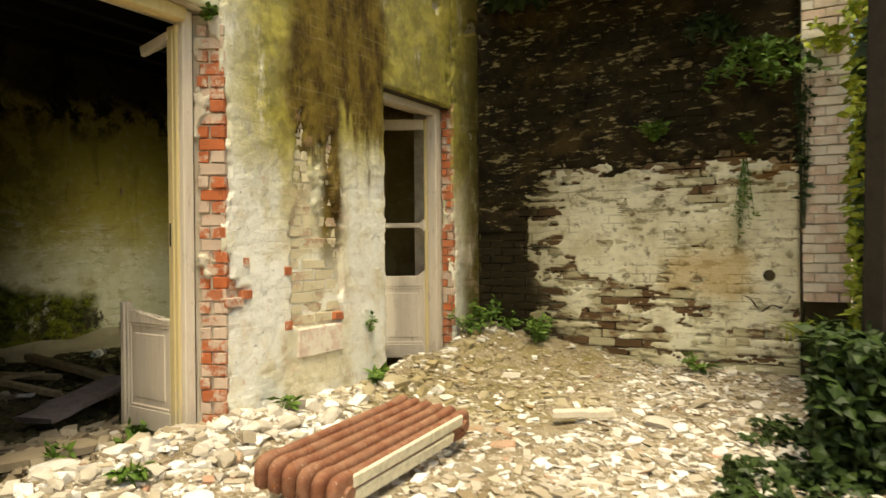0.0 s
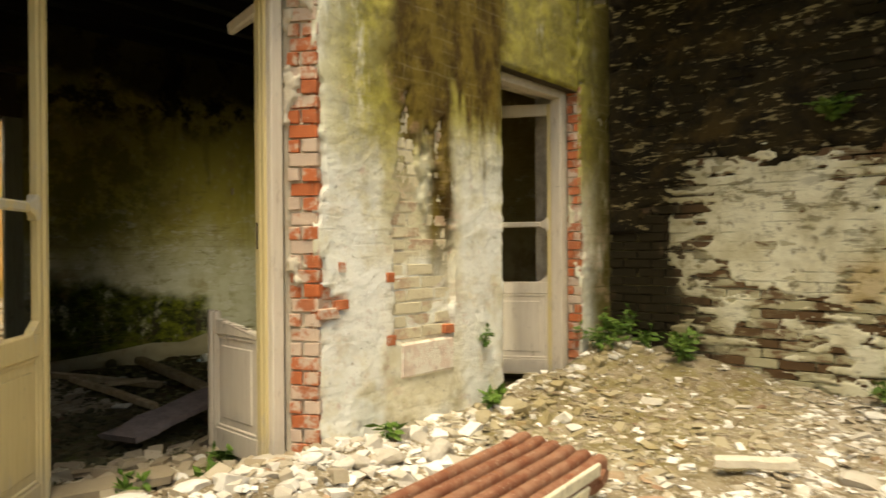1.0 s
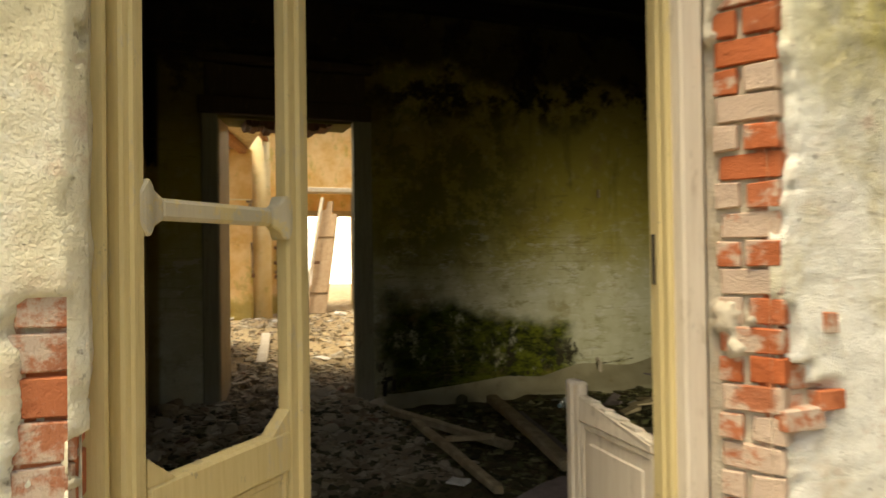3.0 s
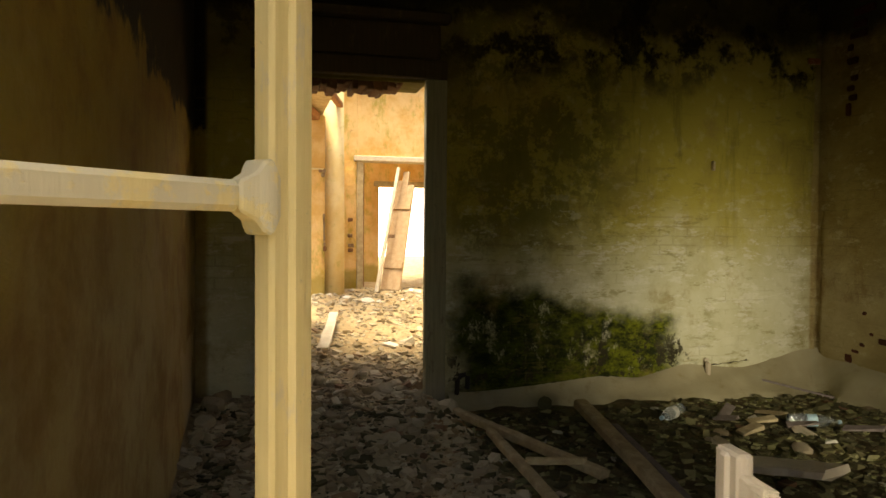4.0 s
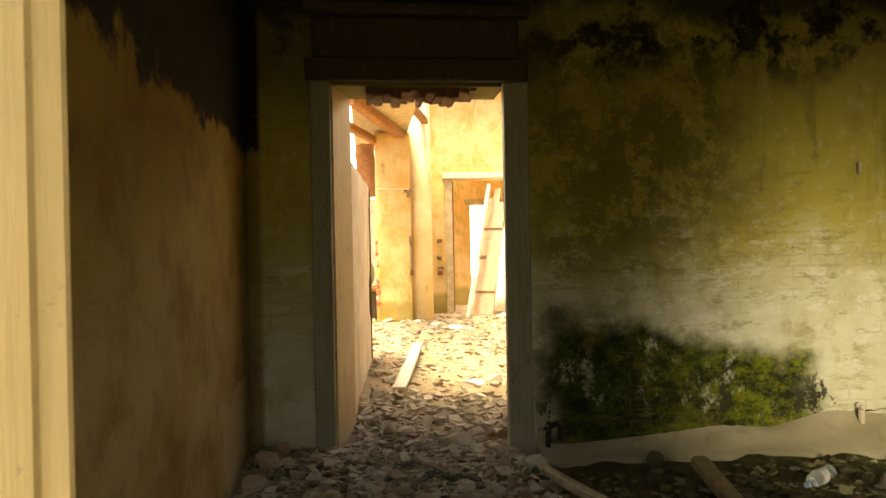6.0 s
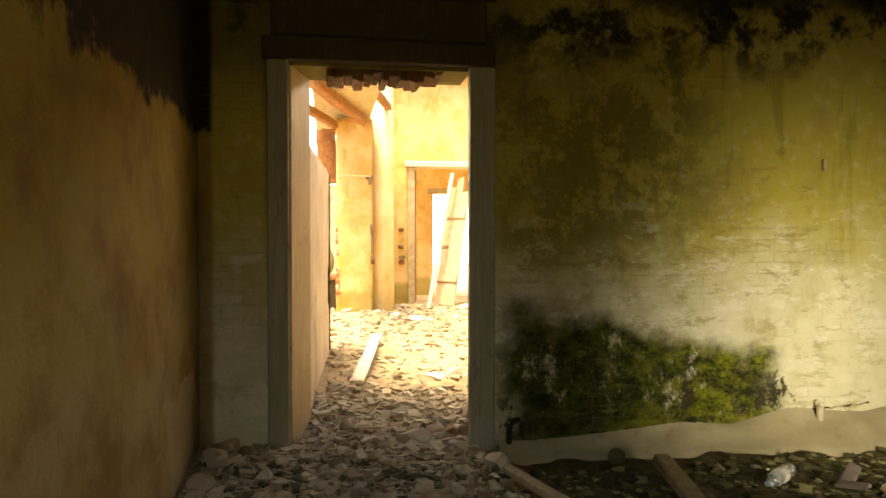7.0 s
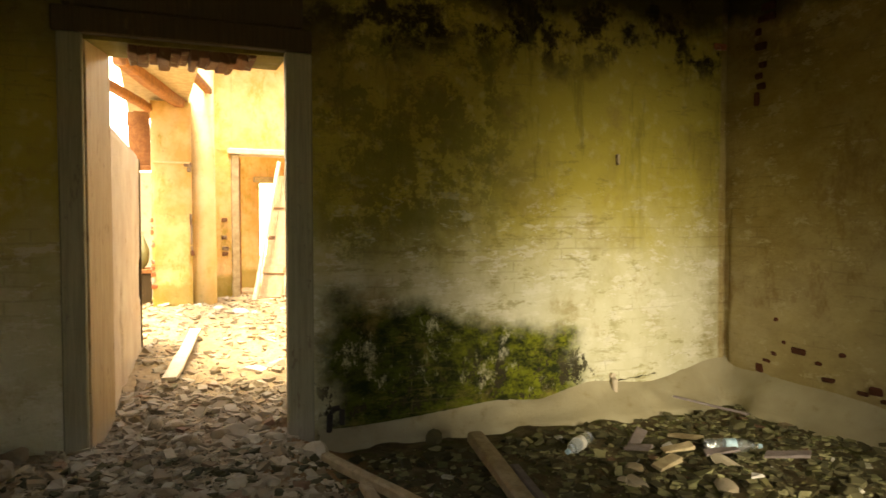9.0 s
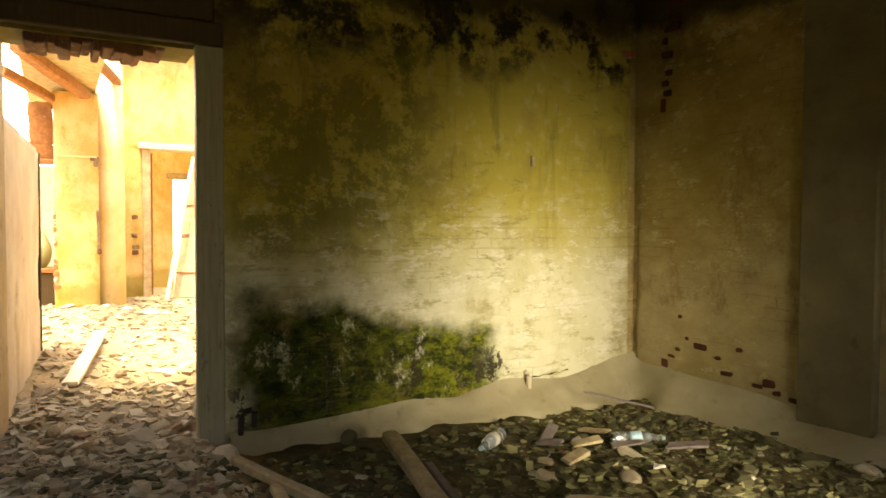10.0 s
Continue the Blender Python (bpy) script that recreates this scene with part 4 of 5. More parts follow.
part("string_course", slab((FAR1 - 0.01, 1.90, 2.20), (FAR1 + 0.035, 2.36, 2.225), 0.006, 0.004), PALEOCHRE, w_pier, "thin pale plaster ridge")
for z0 in (0.95, 1.03, 1.19, 1.45):
    part("bare_brick", slab((FAR2 - 0.01, 2.84, z0), (FAR2 + 0.04, 2.84 + random.uniform(0.05, 0.10), z0 + 0.06), 0.008, 0.006), BROWNBRICK, w_far)
for x0, z0, w, h in ((-6.66, 2.30, 0.04, 0.10), (-6.64, 2.42, 0.08, 0.045), (-6.66, 2.50, 0.07, 0.045), (-6.62, 2.58, 0.06, 0.045), (-6.66, 2.72, 0.10, 0.05), (-6.66, 2.83, 0.05, 0.05), (-6.64, 2.92, 0.16, 0.05), (-6.60, 3.0, 0.12, 0.05), (-6.6, 3.1, 0.2, 0.06), (-6.56, 3.2, 0.16, 0.06)):
    part("bare_brick", slab((x0, RIGHT - 0.022, z0), (x0 + w, RIGHT + 0.03, z0 + h), 0.008, 0.006), DARKBRICK, w_right, "sooty bare brick")
for x0, z0, w, h in ((-6.62, 0.27, 0.07, 0.07), (-6.30, 0.46, 0.12, 0.045), (-6.47, 0.42, 0.05, 0.03), (-6.1, 0.41, 0.05, 0.03), (-5.7, 0.3, 0.09, 0.05)):
    part("wall_chip", slab((x0, RIGHT - 0.02, z0), (x0 + w, RIGHT + 0.03, z0 + h), 0.01, 0.008), DARKBRICK, w_right, "dark chip in the plaster")
far_frame = thing("far_door_frame", "weathered ochre wooden frame of the far doorway", "door frame", kind="structure")
part("post", slab((FAR2 - 0.28, 2.98, 0.2), (FAR2 + 0.05, 3.09, 2.44), 0.01), OLDWOOD, far_frame)
part("inner_post", slab((FAR2 - 0.40, 3.11, 0.2), (FAR2 - 0.285, 3.15, 2.42), 0.006), REDWOOD, far_frame, "thin brown inner post")
part("post", slab((FAR2 - 0.28, 4.26, 0.2), (FAR2 + 0.05, 4.37, 2.44), 0.01), OLDWOOD, far_frame)
part("head", slab((FAR2 - 0.28, 2.93, 2.445), (FAR2 + 0.09, 4.42, 2.53), 0.01), PALETIMBER, far_frame, "bleached head board")
part("head", slab((OUT + 0.004, 3.50, 2.13), (OUT + 0.09, 4.66, 2.22), 0.01), OLDWOOD, far_frame, "lintel board of the outer opening")


def beam(name, a, b, wide, thick, material, label, category="beam", group="", twist=0.0):
    """A worn timber from a to b."""
    a, b = Vector(a), Vector(b)
    n = 7
    bm = bmesh.new()
    length = (b - a).length
    rings = []
    for i in range(n):
        w, t = wide / 2 * random.uniform(0.9, 1.06), thick / 2 * random.uniform(0.9, 1.06)
        dy, dz = random.uniform(-1, 1) * wide * 0.05, random.uniform(-1, 1) * thick * 0.06
        x = length * i / (n - 1)
        rings.append([bm.verts.new((x + (random.uniform(-0.02, 0.02) if i in (0, n - 1) else 0), sy * w + dy, sz * t + dz)) for sy, sz in ((-1, -0.7), (-0.7, -1), (0.7, -1), (1, -0.7), (1, 0.7), (0.7, 1), (-0.7, 1), (-1, 0.7))])
    for p, q in zip(rings, rings[1:]):
        for j in range(8):
            bm.faces.new((p[j], q[j], q[(j + 1) % 8], p[(j + 1) % 8]))
    bm.faces.new(rings[0])
    bm.faces.new(rings[-1][::-1])
    bmesh.ops.recalc_face_normals(bm, faces=bm.faces[:])
    m = Matrix.Translation(a) @ (b - a).to_track_quat("X", "Z").to_matrix().to_4x4() @ Matrix.Rotation(radians(twist), 4, "X")
    return piece(name, bm, material, label, category, group, at=m)


beam("roof_beam", (-10.1, 1.62, 3.00), (FAR1 - 0.3, 2.32, 2.98), 0.13, 0.13, REDWOOD, "brown roof beam left over the roofless room", "roof beam", "roof beams")
beam("roof_beam", (-10.9, 1.45, 2.92), (FAR1 - 0.3, 1.95, 2.90), 0.10, 0.10, REDWOOD, "brown roof beam left over the roofless room", "roof beam", "roof beams")
beam("roof_beam", (-9.3, 1.80, 3.22), (FAR1 - 0.2, 2.62, 3.20), 0.10, 0.10, REDWOOD, "thin brown roof beam left over the roofless room", "roof beam", "roof beams")
door_board = thing("leaning_door", "broken wooden door leaning in the far doorway", "door", at=Matrix.Translation((-12.85, 3.46, 0.36)) @ (Vector((-0.48, 0.36, 1.92)).to_track_quat("X", "Y")).to_matrix().to_4x4())
for y0, top in ((-0.17, 1.86), (-0.0565, 2.02), (0.057, 1.78)):
    part("board", slab((0, -0.018, y0), (top, 0.018, y0 + 0.113), 0.003, 0.0), BLEACHED, door_board)
for x0 in (0.35, 1.35):
    part("batten", slab((x0, 0.019, -0.165), (x0 + 0.1, 0.045, 0.165), 0.004), BLEACHED, door_board)
# dark plate gives the shade of the latch hole by colour
part("latch_slot", slab((0.86, 0.019, -0.20), (0.92, 0.024, -0.04), 0.002), BROWNBRICK, door_board, "dark plate standing in for a latch hole")
beam("leaning_lath", (-12.75, 3.22, 0.34), (-13.22, 3.66, 2.34), 0.055, 0.04, PALETIMBER, "pale thin lath leaning in the far doorway", "lath")
beam("white_stick", (-8.0, 1.98, 0.29), (-9.9, 2.27, 0.37), 0.10, 0.035, PALETIMBER, "long whitish stick lying on sunlit rubble", "stick")
nook = thing("cabinet", "dark brown old cabinet standing in the far nook", "cabinet", at=pose(-12.9, 1.62, 0.30))
part("body", slab((-0.25, -0.3, 0.0), (0.25, 0.26, 0.46), 0.01), DARKWOOD, nook)
part("shelf", slab((-0.27, -0.32, 0.465), (0.27, 0.265, 0.52), 0.006), REDWOOD, nook, "red-brown top board")
for z0 in (2.21, 2.385, 2.56, 2.735):
    beam("nook_board", (FAR1 - 0.45, 1.62, z0 + 0.08), (FAR1 - 0.45, 1.885, z0 + 0.08), 0.03, 0.195, REDWOOD, "dark brown boarding fixed across the nook", "board", "nook boards")
beam("nook_beam", (FAR1 - 0.35, 1.55, 2.16), (FAR1 - 0.35, 1.885, 2.16), 0.08, 0.07, REDWOOD, "brown timber rail fixed across the far nook", "rail")
sack = bmesh.new()
bmesh.ops.create_uvsphere(sack, u_segments=14, v_segments=9, radius=0.5)
for v in sack.verts:
    k = 1 - 0.55 * max(v.co.z, 0)
    v.co = Vector((v.co.x * 0.3 * k, v.co.y * 0.28 * k, v.co.z * 0.5 + 0.22 + 0.03 * noise.noise(v.co * 5)))
for f in sack.faces:
    f.smooth = True
piece("sack", sack, SACK, "slumped greenish grey sack standing on the old cabinet", "sack", at=pose(-12.85, 1.72, 0.82))

# ---- door leaves and frames ----


def door_leaf(name, label, width, hinge, free, top, whole, material, bottom=0.05, sill=0.79, bar=1.30, near=0.092, free_wide=0.092):
    """A glazed door leaf without its glass. It hangs at hinge and reaches towards free; where it is not whole, the upper half has broken off."""
    d = Vector((free[0] - hinge[0], free[1] - hinge[1], 0))
    at = Matrix.Translation((hinge[0], hinge[1], 0)) @ Matrix.Rotation(math.atan2(d.y, d.x), 4, "Z")
    ob = thing(name, label, "door", "doors", at=at)
    t, s, g = 0.021, free_wide, near
    part("hinge_stile", merged(slab((0, -t, bottom), (g, t, top), 0.006), slab((g * 0.33, -t - 0.006, bottom + 0.02), (g * 0.63, t + 0.006, top - 0.02), 0.005)), CREAM, ob)
    up = top if whole else sill + 0.03
    part("free_stile", merged(slab((width - s, -t, bottom), (width, t, up), 0.007), slab((width - 0.062, -t - 0.009, bottom + 0.02), (width - 0.026, t + 0.009, up - 0.004), 0.008)), material, ob)
    part("bottom_rail", slab((g, -t, bottom), (width - s, t, bottom + 0.13), 0.005, 0.002), material, ob)
    rail_bm = slab((g, -t, sill - 0.10), (width - s, t, sill), 0.006, 0.004)
    if not whole:
        for v in rail_bm.verts:
            v.co.z -= 0.085 * (1 - v.co.x / width) * (v.co.z > sill - 0.05)
    part("lock_rail", rail_bm, material, ob)
    panel = part("panel", slab((g - 0.01, -0.009, bottom + 0.12), (width - s + 0.01, 0.009, sill - 0.09), 0.002), material, ob)
    a, b, c, e = g, width - s, bottom + 0.13, sill - 0.10
    for p, q in (((a, c), (a + 0.022, e)), ((b - 0.022, c), (b, e)), ((a + 0.022, c), (b - 0.022, c + 0.022)), ((a + 0.022, e - 0.022), (b - 0.022, e))):
        part("moulding", slab((p[0], -0.016, p[1]), (q[0], 0.016, q[1]), 0.005), material, panel)
    part("raised_field", slab((a + 0.06, -0.0145, c + 0.06), (b - 0.06, 0.0145, e - 0.06), 0.006), material, panel)
    if whole:
        part("top_rail", slab((g, -t, top - 0.10), (width - s, t, top), 0.006), material, ob)
        rail = part("glazing_bar", slab((g + 0.05, -0.013, bar - 0.023), (width - s - 0.05, 0.013, bar + 0.023), 0.009), PEELEDCREAM if material == CREAM else material, ob)
        for x0, x1, lap in ((g, g + 0.055, g - 0.016), (width - s, width - s - 0.055, width - s + 0.018)):
            bm = bmesh.new()
            ring = [[bm.verts.new((x, sy * w, bar + sz * h)) for sy, sz in ((-1, -1), (1, -1), (1, 1), (-1, 1))] for x, w, h in ((lap, 0.024, 0.030), (x0 * 0.4 + lap * 0.6, 0.0265, 0.042), (x0, 0.027, 0.058), (x0 * 0.75 + x1 * 0.25, 0.024, 0.056), ((x0 + x1) / 2, 0.018, 0.036), (x1, 0.013, 0.023))]
            for p, q in zip(ring, ring[1:]):
                for j in range(4):
                    bm.faces.new((p[j], p[(j + 1) % 4], q[(j + 1) % 4], q[j]))
            bm.faces.new(ring[0]), bm.faces.new(ring[-1])
            bmesh.ops.recalc_face_normals(bm, faces=bm.faces[:])
            bmesh.ops.bevel(bm, geom=bm.edges[:], offset=0.004, segments=1, affect="EDGES")
            part("bar_end", bm, PEELEDCREAM if material == CREAM else material, rail)
        for x0, sx in ((width - s, -1), (g, 1)):
            bm = bmesh.new()
            lo = [bm.verts.new(v) for v in ((x0, -t + 0.002, sill - 0.002), (x0 + sx * 0.075, -t + 0.002, sill - 0.002), (x0, -t + 0.002, sill + 0.055))]
            hi = [bm.verts.new(v) for v in ((x0, t - 0.002, sill - 0.002), (x0 + sx * 0.075, t - 0.002, sill - 0.002), (x0, t - 0.002, sill + 0.055))]
            bm.faces.new(lo), bm.faces.new(hi[::-1])
            for j in range(3):
                bm.faces.new((lo[j], lo[(j + 1) % 3], hi[(j + 1) % 3], hi[j]))
            bmesh.ops.recalc_face_normals(bm, faces=bm.faces[:])
            part("corner_block", bm, material, ob)
    else:
        # solid dark inlay, coloured like the shade inside an empty slot
        part("lock_slot", slab((0.058, -t - 0.008, 1.2), (0.07, t + 0.008, 1.34), 0.002), IRON, ob, "dark inlay standing in for an empty lock slot")
        bm = slab((0.0, -0.02, -0.04), (0.30, 0.02, 0.03), 0.01, 0.006)
        bmesh.ops.transform(bm, matrix=pose(s - 0.02, 0, top - 0.05, 0, 9, 0), verts=bm.verts[:])
        part("top_rail_stump", bm, material, ob, "broken stump of the top rail")
        for i in range(5):
            x0 = s + i * (width - 2 * s) / 5
            drop = 0.085 * (1 - (x0 + 0.05) / width)
            part("splinter", slab((x0, -0.018, sill - 0.012 - drop), (x0 + 0.09, 0.018, sill - drop + random.uniform(0.0, 0.010)), 0.003, 0.005), PALETIMBER, ob)
    return ob


door_leaf("door_leaf", "cream painted glazed door leaf without glass, half open", 0.63, (-2.625, 1.085), (-3.07, 1.52), 2.53, True, CREAM, 0.05, 0.84, 1.392, 0.06, 0.098)
door_leaf("door_leaf", "broken pale door leaf, only its lower panel remaining", 0.62, (-2.68, 2.455), (-3.28, 2.50), 2.52, False, PALEWOOD, 0.06, 0.82)
door_leaf("door_leaf", "faded cream glazed door leaf standing open, glass missing", 0.62, (-2.66, 5.385), (-3.20, 5.08), 2.40, True, PALEWOOD, 0.12, 0.90, 1.386)

frame1 = thing("door_frame_1", "cream painted wooden frame of the large doorway", "door frame", kind="structure")
part("post", slab((-2.68, D1A - 0.015, -0.02), (-2.60, D1A + 0.035, D1TOP - 0.005), 0.006), CREAM, frame1)
part("post", slab((-2.72, D1B - 0.170, -0.02), (-2.64, D1B - 0.095, D1TOP - 0.005), 0.006), PALEWOOD, frame1, "pinkish bleached post")
part("head", slab((-2.70, D1A + 0.036, D1TOP - 0.085), (-2.60, D1B - 0.171, D1TOP - 0.005), 0.006), CREAM, frame1)
frame2 = thing("door_frame_2", "faded cream frame of the small doorway", "door frame", kind="structure")
part("post", slab((-2.70, D2A - 0.015, -0.02), (-2.60, D2A + 0.06, D2TOP - 0.005), 0.006), PALEWOOD, frame2)
part("post", slab((-2.70, D2B - 0.145, -0.02), (-2.60, D2B - 0.07, D2TOP - 0.005), 0.006), PALEWOOD, frame2)
part("head", slab((-2.70, D2A + 0.061, D2TOP - 0.07), (-2.60, D2B - 0.146, D2TOP - 0.005), 0.006), PALEWOOD, frame2)
part("packing", slab((-2.70, D2B - 0.069, -0.02), (-2.62, D2B - 0.01, D2TOP - 0.005), 0.004), MORTAR, frame2, "rough mortar packing")

# ---- court: radiator, planks, stones ----


def radiator():
    """A cast-iron column radiator that lies on its side face."""
    ob = thing("radiator", "rusty cast-iron radiator lying flat on rubble", "radiator")
    pitch, length, n = 0.080, 1.30, 6
    for i in range(n):
        y = i * pitch
        bm = bmesh.new()
        rings = []
        for x, w, lo, hi in ((0.0, 0.010, 0.07, 0.11), (0.012, 0.024, 0.03, 0.150), (0.04, 0.031, 0.012, 0.170), (0.10, 0.033, 0.006, 0.176), (0.17, 0.029, 0.012, 0.168), (length - 0.17, 0.029, 0.012, 0.168), (length - 0.10, 0.033, 0.006, 0.176), (length - 0.04, 0.031, 0.012, 0.170), (length - 0.012, 0.024, 0.03, 0.150), (length, 0.010, 0.07, 0.11)):
            mid, half = (lo + hi) / 2, (hi - lo) / 2
            rings.append([bm.verts.new((x, y + w * math.copysign(abs(math.cos(a)) ** 0.7, math.cos(a)), mid + half * math.copysign(abs(math.sin(a)) ** 0.45, math.sin(a)))) for a in [6.2832 * (j + 0.5) / 16 for j in range(16)]])
        for p, q in zip(rings, rings[1:]):
            for j in range(16):
                bm.faces.new((p[j], p[(j + 1) % 16], q[(j + 1) % 16], q[j]))
        bm.faces.new(rings[0][::-1]), bm.faces.new(rings[-1])
        for f in bm.faces:
            f.smooth = True
        bmesh.ops.recalc_face_normals(bm, faces=bm.faces[:])
        part("column", bm, RUST, ob)
    for x0 in (0.09, length - 0.09):
        part("connecting_tube", tube([(x0, -0.05, 0.09), (x0, (n - 1) * pitch + 0.05, 0.09)], [0.034, 0.034], 10), RUST, ob)
    y = -0.036
    part("side_face", slab((0.13, y - 0.004, 0.100), (length - 0.12, y + 0.02, 0.160), 0.006, 0.003), CHIPPED, ob, "strip of chipped whitish enamel")
    part("side_face", slab((0.04, y - 0.004, 0.025), (length - 0.22, y + 0.02, 0.086), 0.006, 0.003), CHIPPED, ob, "strip of chipped whitish enamel")
    return ob


rad = radiator()
# the radiator's near corner and the way its columns run
rad.matrix_world = pose(-1.12, 1.90, 0.05, 6, -1.5, 92)

beam("plank", (-0.85, 3.80, 0.12), (-0.53, 4.02, 0.11), 0.075, 0.055, PALETIMBER, "short white painted plank lying on rubble", "plank")


def boulder(x, y, size, flat, material, label):
    bm = bmesh.new()
    bmesh.ops.create_icosphere(bm, subdivisions=2, radius=0.5)
    a, b, c = random.uniform(0.8, 1.3), random.uniform(0.6, 1.0), flat
    cuts = [(Vector((random.gauss(0, 1), random.gauss(0, 1), random.gauss(0, 1))).normalized(), random.uniform(0.26, 0.4)) for _ in range(9)]
    for v in bm.verts:
        for n, h in cuts:
            over = v.co.dot(n) - h
            if over > 0:
                v.co -= n * over
        v.co = Vector((v.co.x * a, v.co.y * b, v.co.z * c)) * size * (1 + 0.06 * noise.noise(v.co * 6))
    return piece("rubble_stone", bm, material, label, "stone", "loose rubble stones", at=pose(x, y, float(level(x, y)) + size * flat * 0.2, random.uniform(-12, 12), random.uniform(-12, 12), random.uniform(0, 360)))


random.seed(5)
for i in range(46):
    x, y = random.uniform(-2.3, 1.2), random.uniform(1.6, 5.8)
    boulder(x, y, random.uniform(0.07, 0.2), random.uniform(0.25, 0.5), RUBBLE, "pale chunk of lime rubble lying in the court")
for i in range(22):
    boulder(random.uniform(-2.45, -2.0), random.uniform(1.5, 4.2), random.uniform(0.09, 0.21), random.uniform(0.4, 0.8), RUBBLE, "large pale rubble chunk fallen below the facade")
for i in range(22):
    boulder(random.uniform(-3.3, -2.3), random.uniform(1.2, 2.5), random.uniform(0.10, 0.22), random.uniform(0.35, 0.6), RUBBLE, "pale rubble slab lying in the doorway")
for i in range(40):
    boulder(random.uniform(-7.6, -5.2), random.uniform(1.1, 2.6), random.uniform(0.07, 0.17), random.uniform(0.4, 0.7), MIDRUBBLE, "grey rubble chunk at the inner doorway")
for i in range(34):
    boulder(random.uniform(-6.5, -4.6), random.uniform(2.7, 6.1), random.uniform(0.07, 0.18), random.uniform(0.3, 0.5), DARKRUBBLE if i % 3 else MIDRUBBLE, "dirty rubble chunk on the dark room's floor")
for i in range(24):
    boulder(random.uniform(-13.0, -8), random.uniform(1.95, 4.2), random.uniform(0.09, 0.22), random.uniform(0.35, 0.6), RUBBLE, "sunlit rubble chunk in the roofless room")
boulder(-6.95, 2.28, 0.26, 0.5, MIDRUBBLE, "large angular slab in the inner doorway")


def within(x0, x1, y0, y1):
    def places(n):
        return rng.uniform(x0, x1, n), rng.uniform(y0, y1, n)
    return places


def sizes(lo, hi):
    def size(n):
        return lo + (hi - lo) * rng.random(n) ** 4
    return size


def patchy(x0, x1, y0, y1, sparse):
    """Places that thin out in patches where dust and soil lie bare."""
    def places(n):
        x, y = rng.uniform(x0, x1, n * 3), rng.uniform(y0, y1, n * 3)
        bare = fbm(x + 40, y + 40, 1.3, 4, 3) + sparse * smooth(y, 3.2, 5.0) * smooth(x, -0.6, -1.8) + 1.6 * smooth(x, 1.0, 1.9) + 1.6 * smooth(y, -0.3, -1.2)
        keep = np.argsort(bare + 0.8 * rng.random(n * 3))[:n]
        return x[keep], y[keep]
    return places


def fine(lo, hi):
    def size(n):
        return lo + (hi - lo) * rng.random(n) ** 7
    return size


stones("court_rubble", 40000, patchy(-2.5, 1.9, -1.2, 5.98, 0.35), fine(0.007, 0.085), RUBBLE, "field of pale broken plaster and brick rubble", 0.30, 0.10)
stones("court_chips", 15000, patchy(-2.5, 1.9, -1.2, 5.98, 0.0), fine(0.006, 0.06), MIDRUBBLE, "small grey brown chips among the pale rubble", 0.35, 0.12)
stones("facade_foot_rubble", 900, within(-2.5, -1.95, 0.4, 5.95), sizes(0.015, 0.10), RUBBLE, "bank of broken plaster along the facade", 0.6)
stones("doorway_rubble", 700, within(-3.6, -2.4, 1.24, 2.62), sizes(0.02, 0.12), MIDRUBBLE, "dusty rubble in the large doorway", 0.5)
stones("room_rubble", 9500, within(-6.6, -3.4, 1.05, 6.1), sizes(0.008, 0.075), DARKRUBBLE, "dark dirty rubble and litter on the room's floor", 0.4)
stones("room_litter", 3600, within(-6.6, -4.2, 2.75, 6.1), sizes(0.008, 0.07), LITTER, "pale greenish chips of plaster and wood on the room's floor", 0.3)
stones("path_rubble", 11000, within(-7.9, -4.8, 1.05, 2.75), fine(0.009, 0.085), MIDRUBBLE, "grey rubble through the inner doorway", 0.42, 0.1)
stones("far_rubble", 4600, within(-13.2, -7.4, 1.75, 5.0), sizes(0.012, 0.08), MIDRUBBLE, "sunlit rubble on the roofless room's floor", 0.45)

# ---- dark room: fallen plaster bank, timbers, litter ----


def plaster_bank():
    """A smooth bank of plaster dust along the foot of the back and right walls."""
    line = [(BACK - 0.01, y) for y in np.linspace(2.82, RIGHT, 46)] + [(x, RIGHT + 0.01) for x in np.linspace(BACK + 0.08, -4.5, 26)]
    verts, faces = [], []
    m = 9
    for i, (x, y) in enumerate(line):
        s = i / 46
        top = float(np.interp(y, (2.8, 3.5, 3.85, 4.1, 4.4, 4.85, 5.4, 6.1), (0.10, 0.11, 0.15, 0.20, 0.145, 0.215, 0.20, 0.29)))
        if i >= 46:
            top = 0.29 - 0.11 * float(smooth(x, BACK + 0.2, -5.3))
        reach = 0.15 + 0.20 * float(smooth(y, 3.4, 5.6)) + 0.04 * math.sin(i * 0.9)
        turn = 0.785 * float(smooth(y, RIGHT - 0.6, RIGHT)) if i < 46 else 1.571 - 0.785 * float(smooth(x, BACK + 0.7, BACK + 0.05))
        for j in range(m):
            f = j / (m - 1)
            h = top * (1 - f) ** 1.4 * (1 - 0.12 * math.sin(f * 9 + i * 0.4) * (1 - f))
            px, py = x + f * reach * math.cos(turn), y - f * reach * math.sin(turn)
            verts.append((px, py, max(h + 0.02, 0.0) - (0.06 if j == m - 1 else 0)))
    for i in range(len(line) - 1):
        for j in range(m - 1):
            a = i * m + j
            faces.append((a, a + m, a + m + 1, a + 1))
    ob = new("plaster_bank", mesh_of("plaster_bank", verts, faces, DRIFT, True))
    return tagged(ob, "smooth bank of fallen plaster dust along the walls", "debris", "", "stuff")


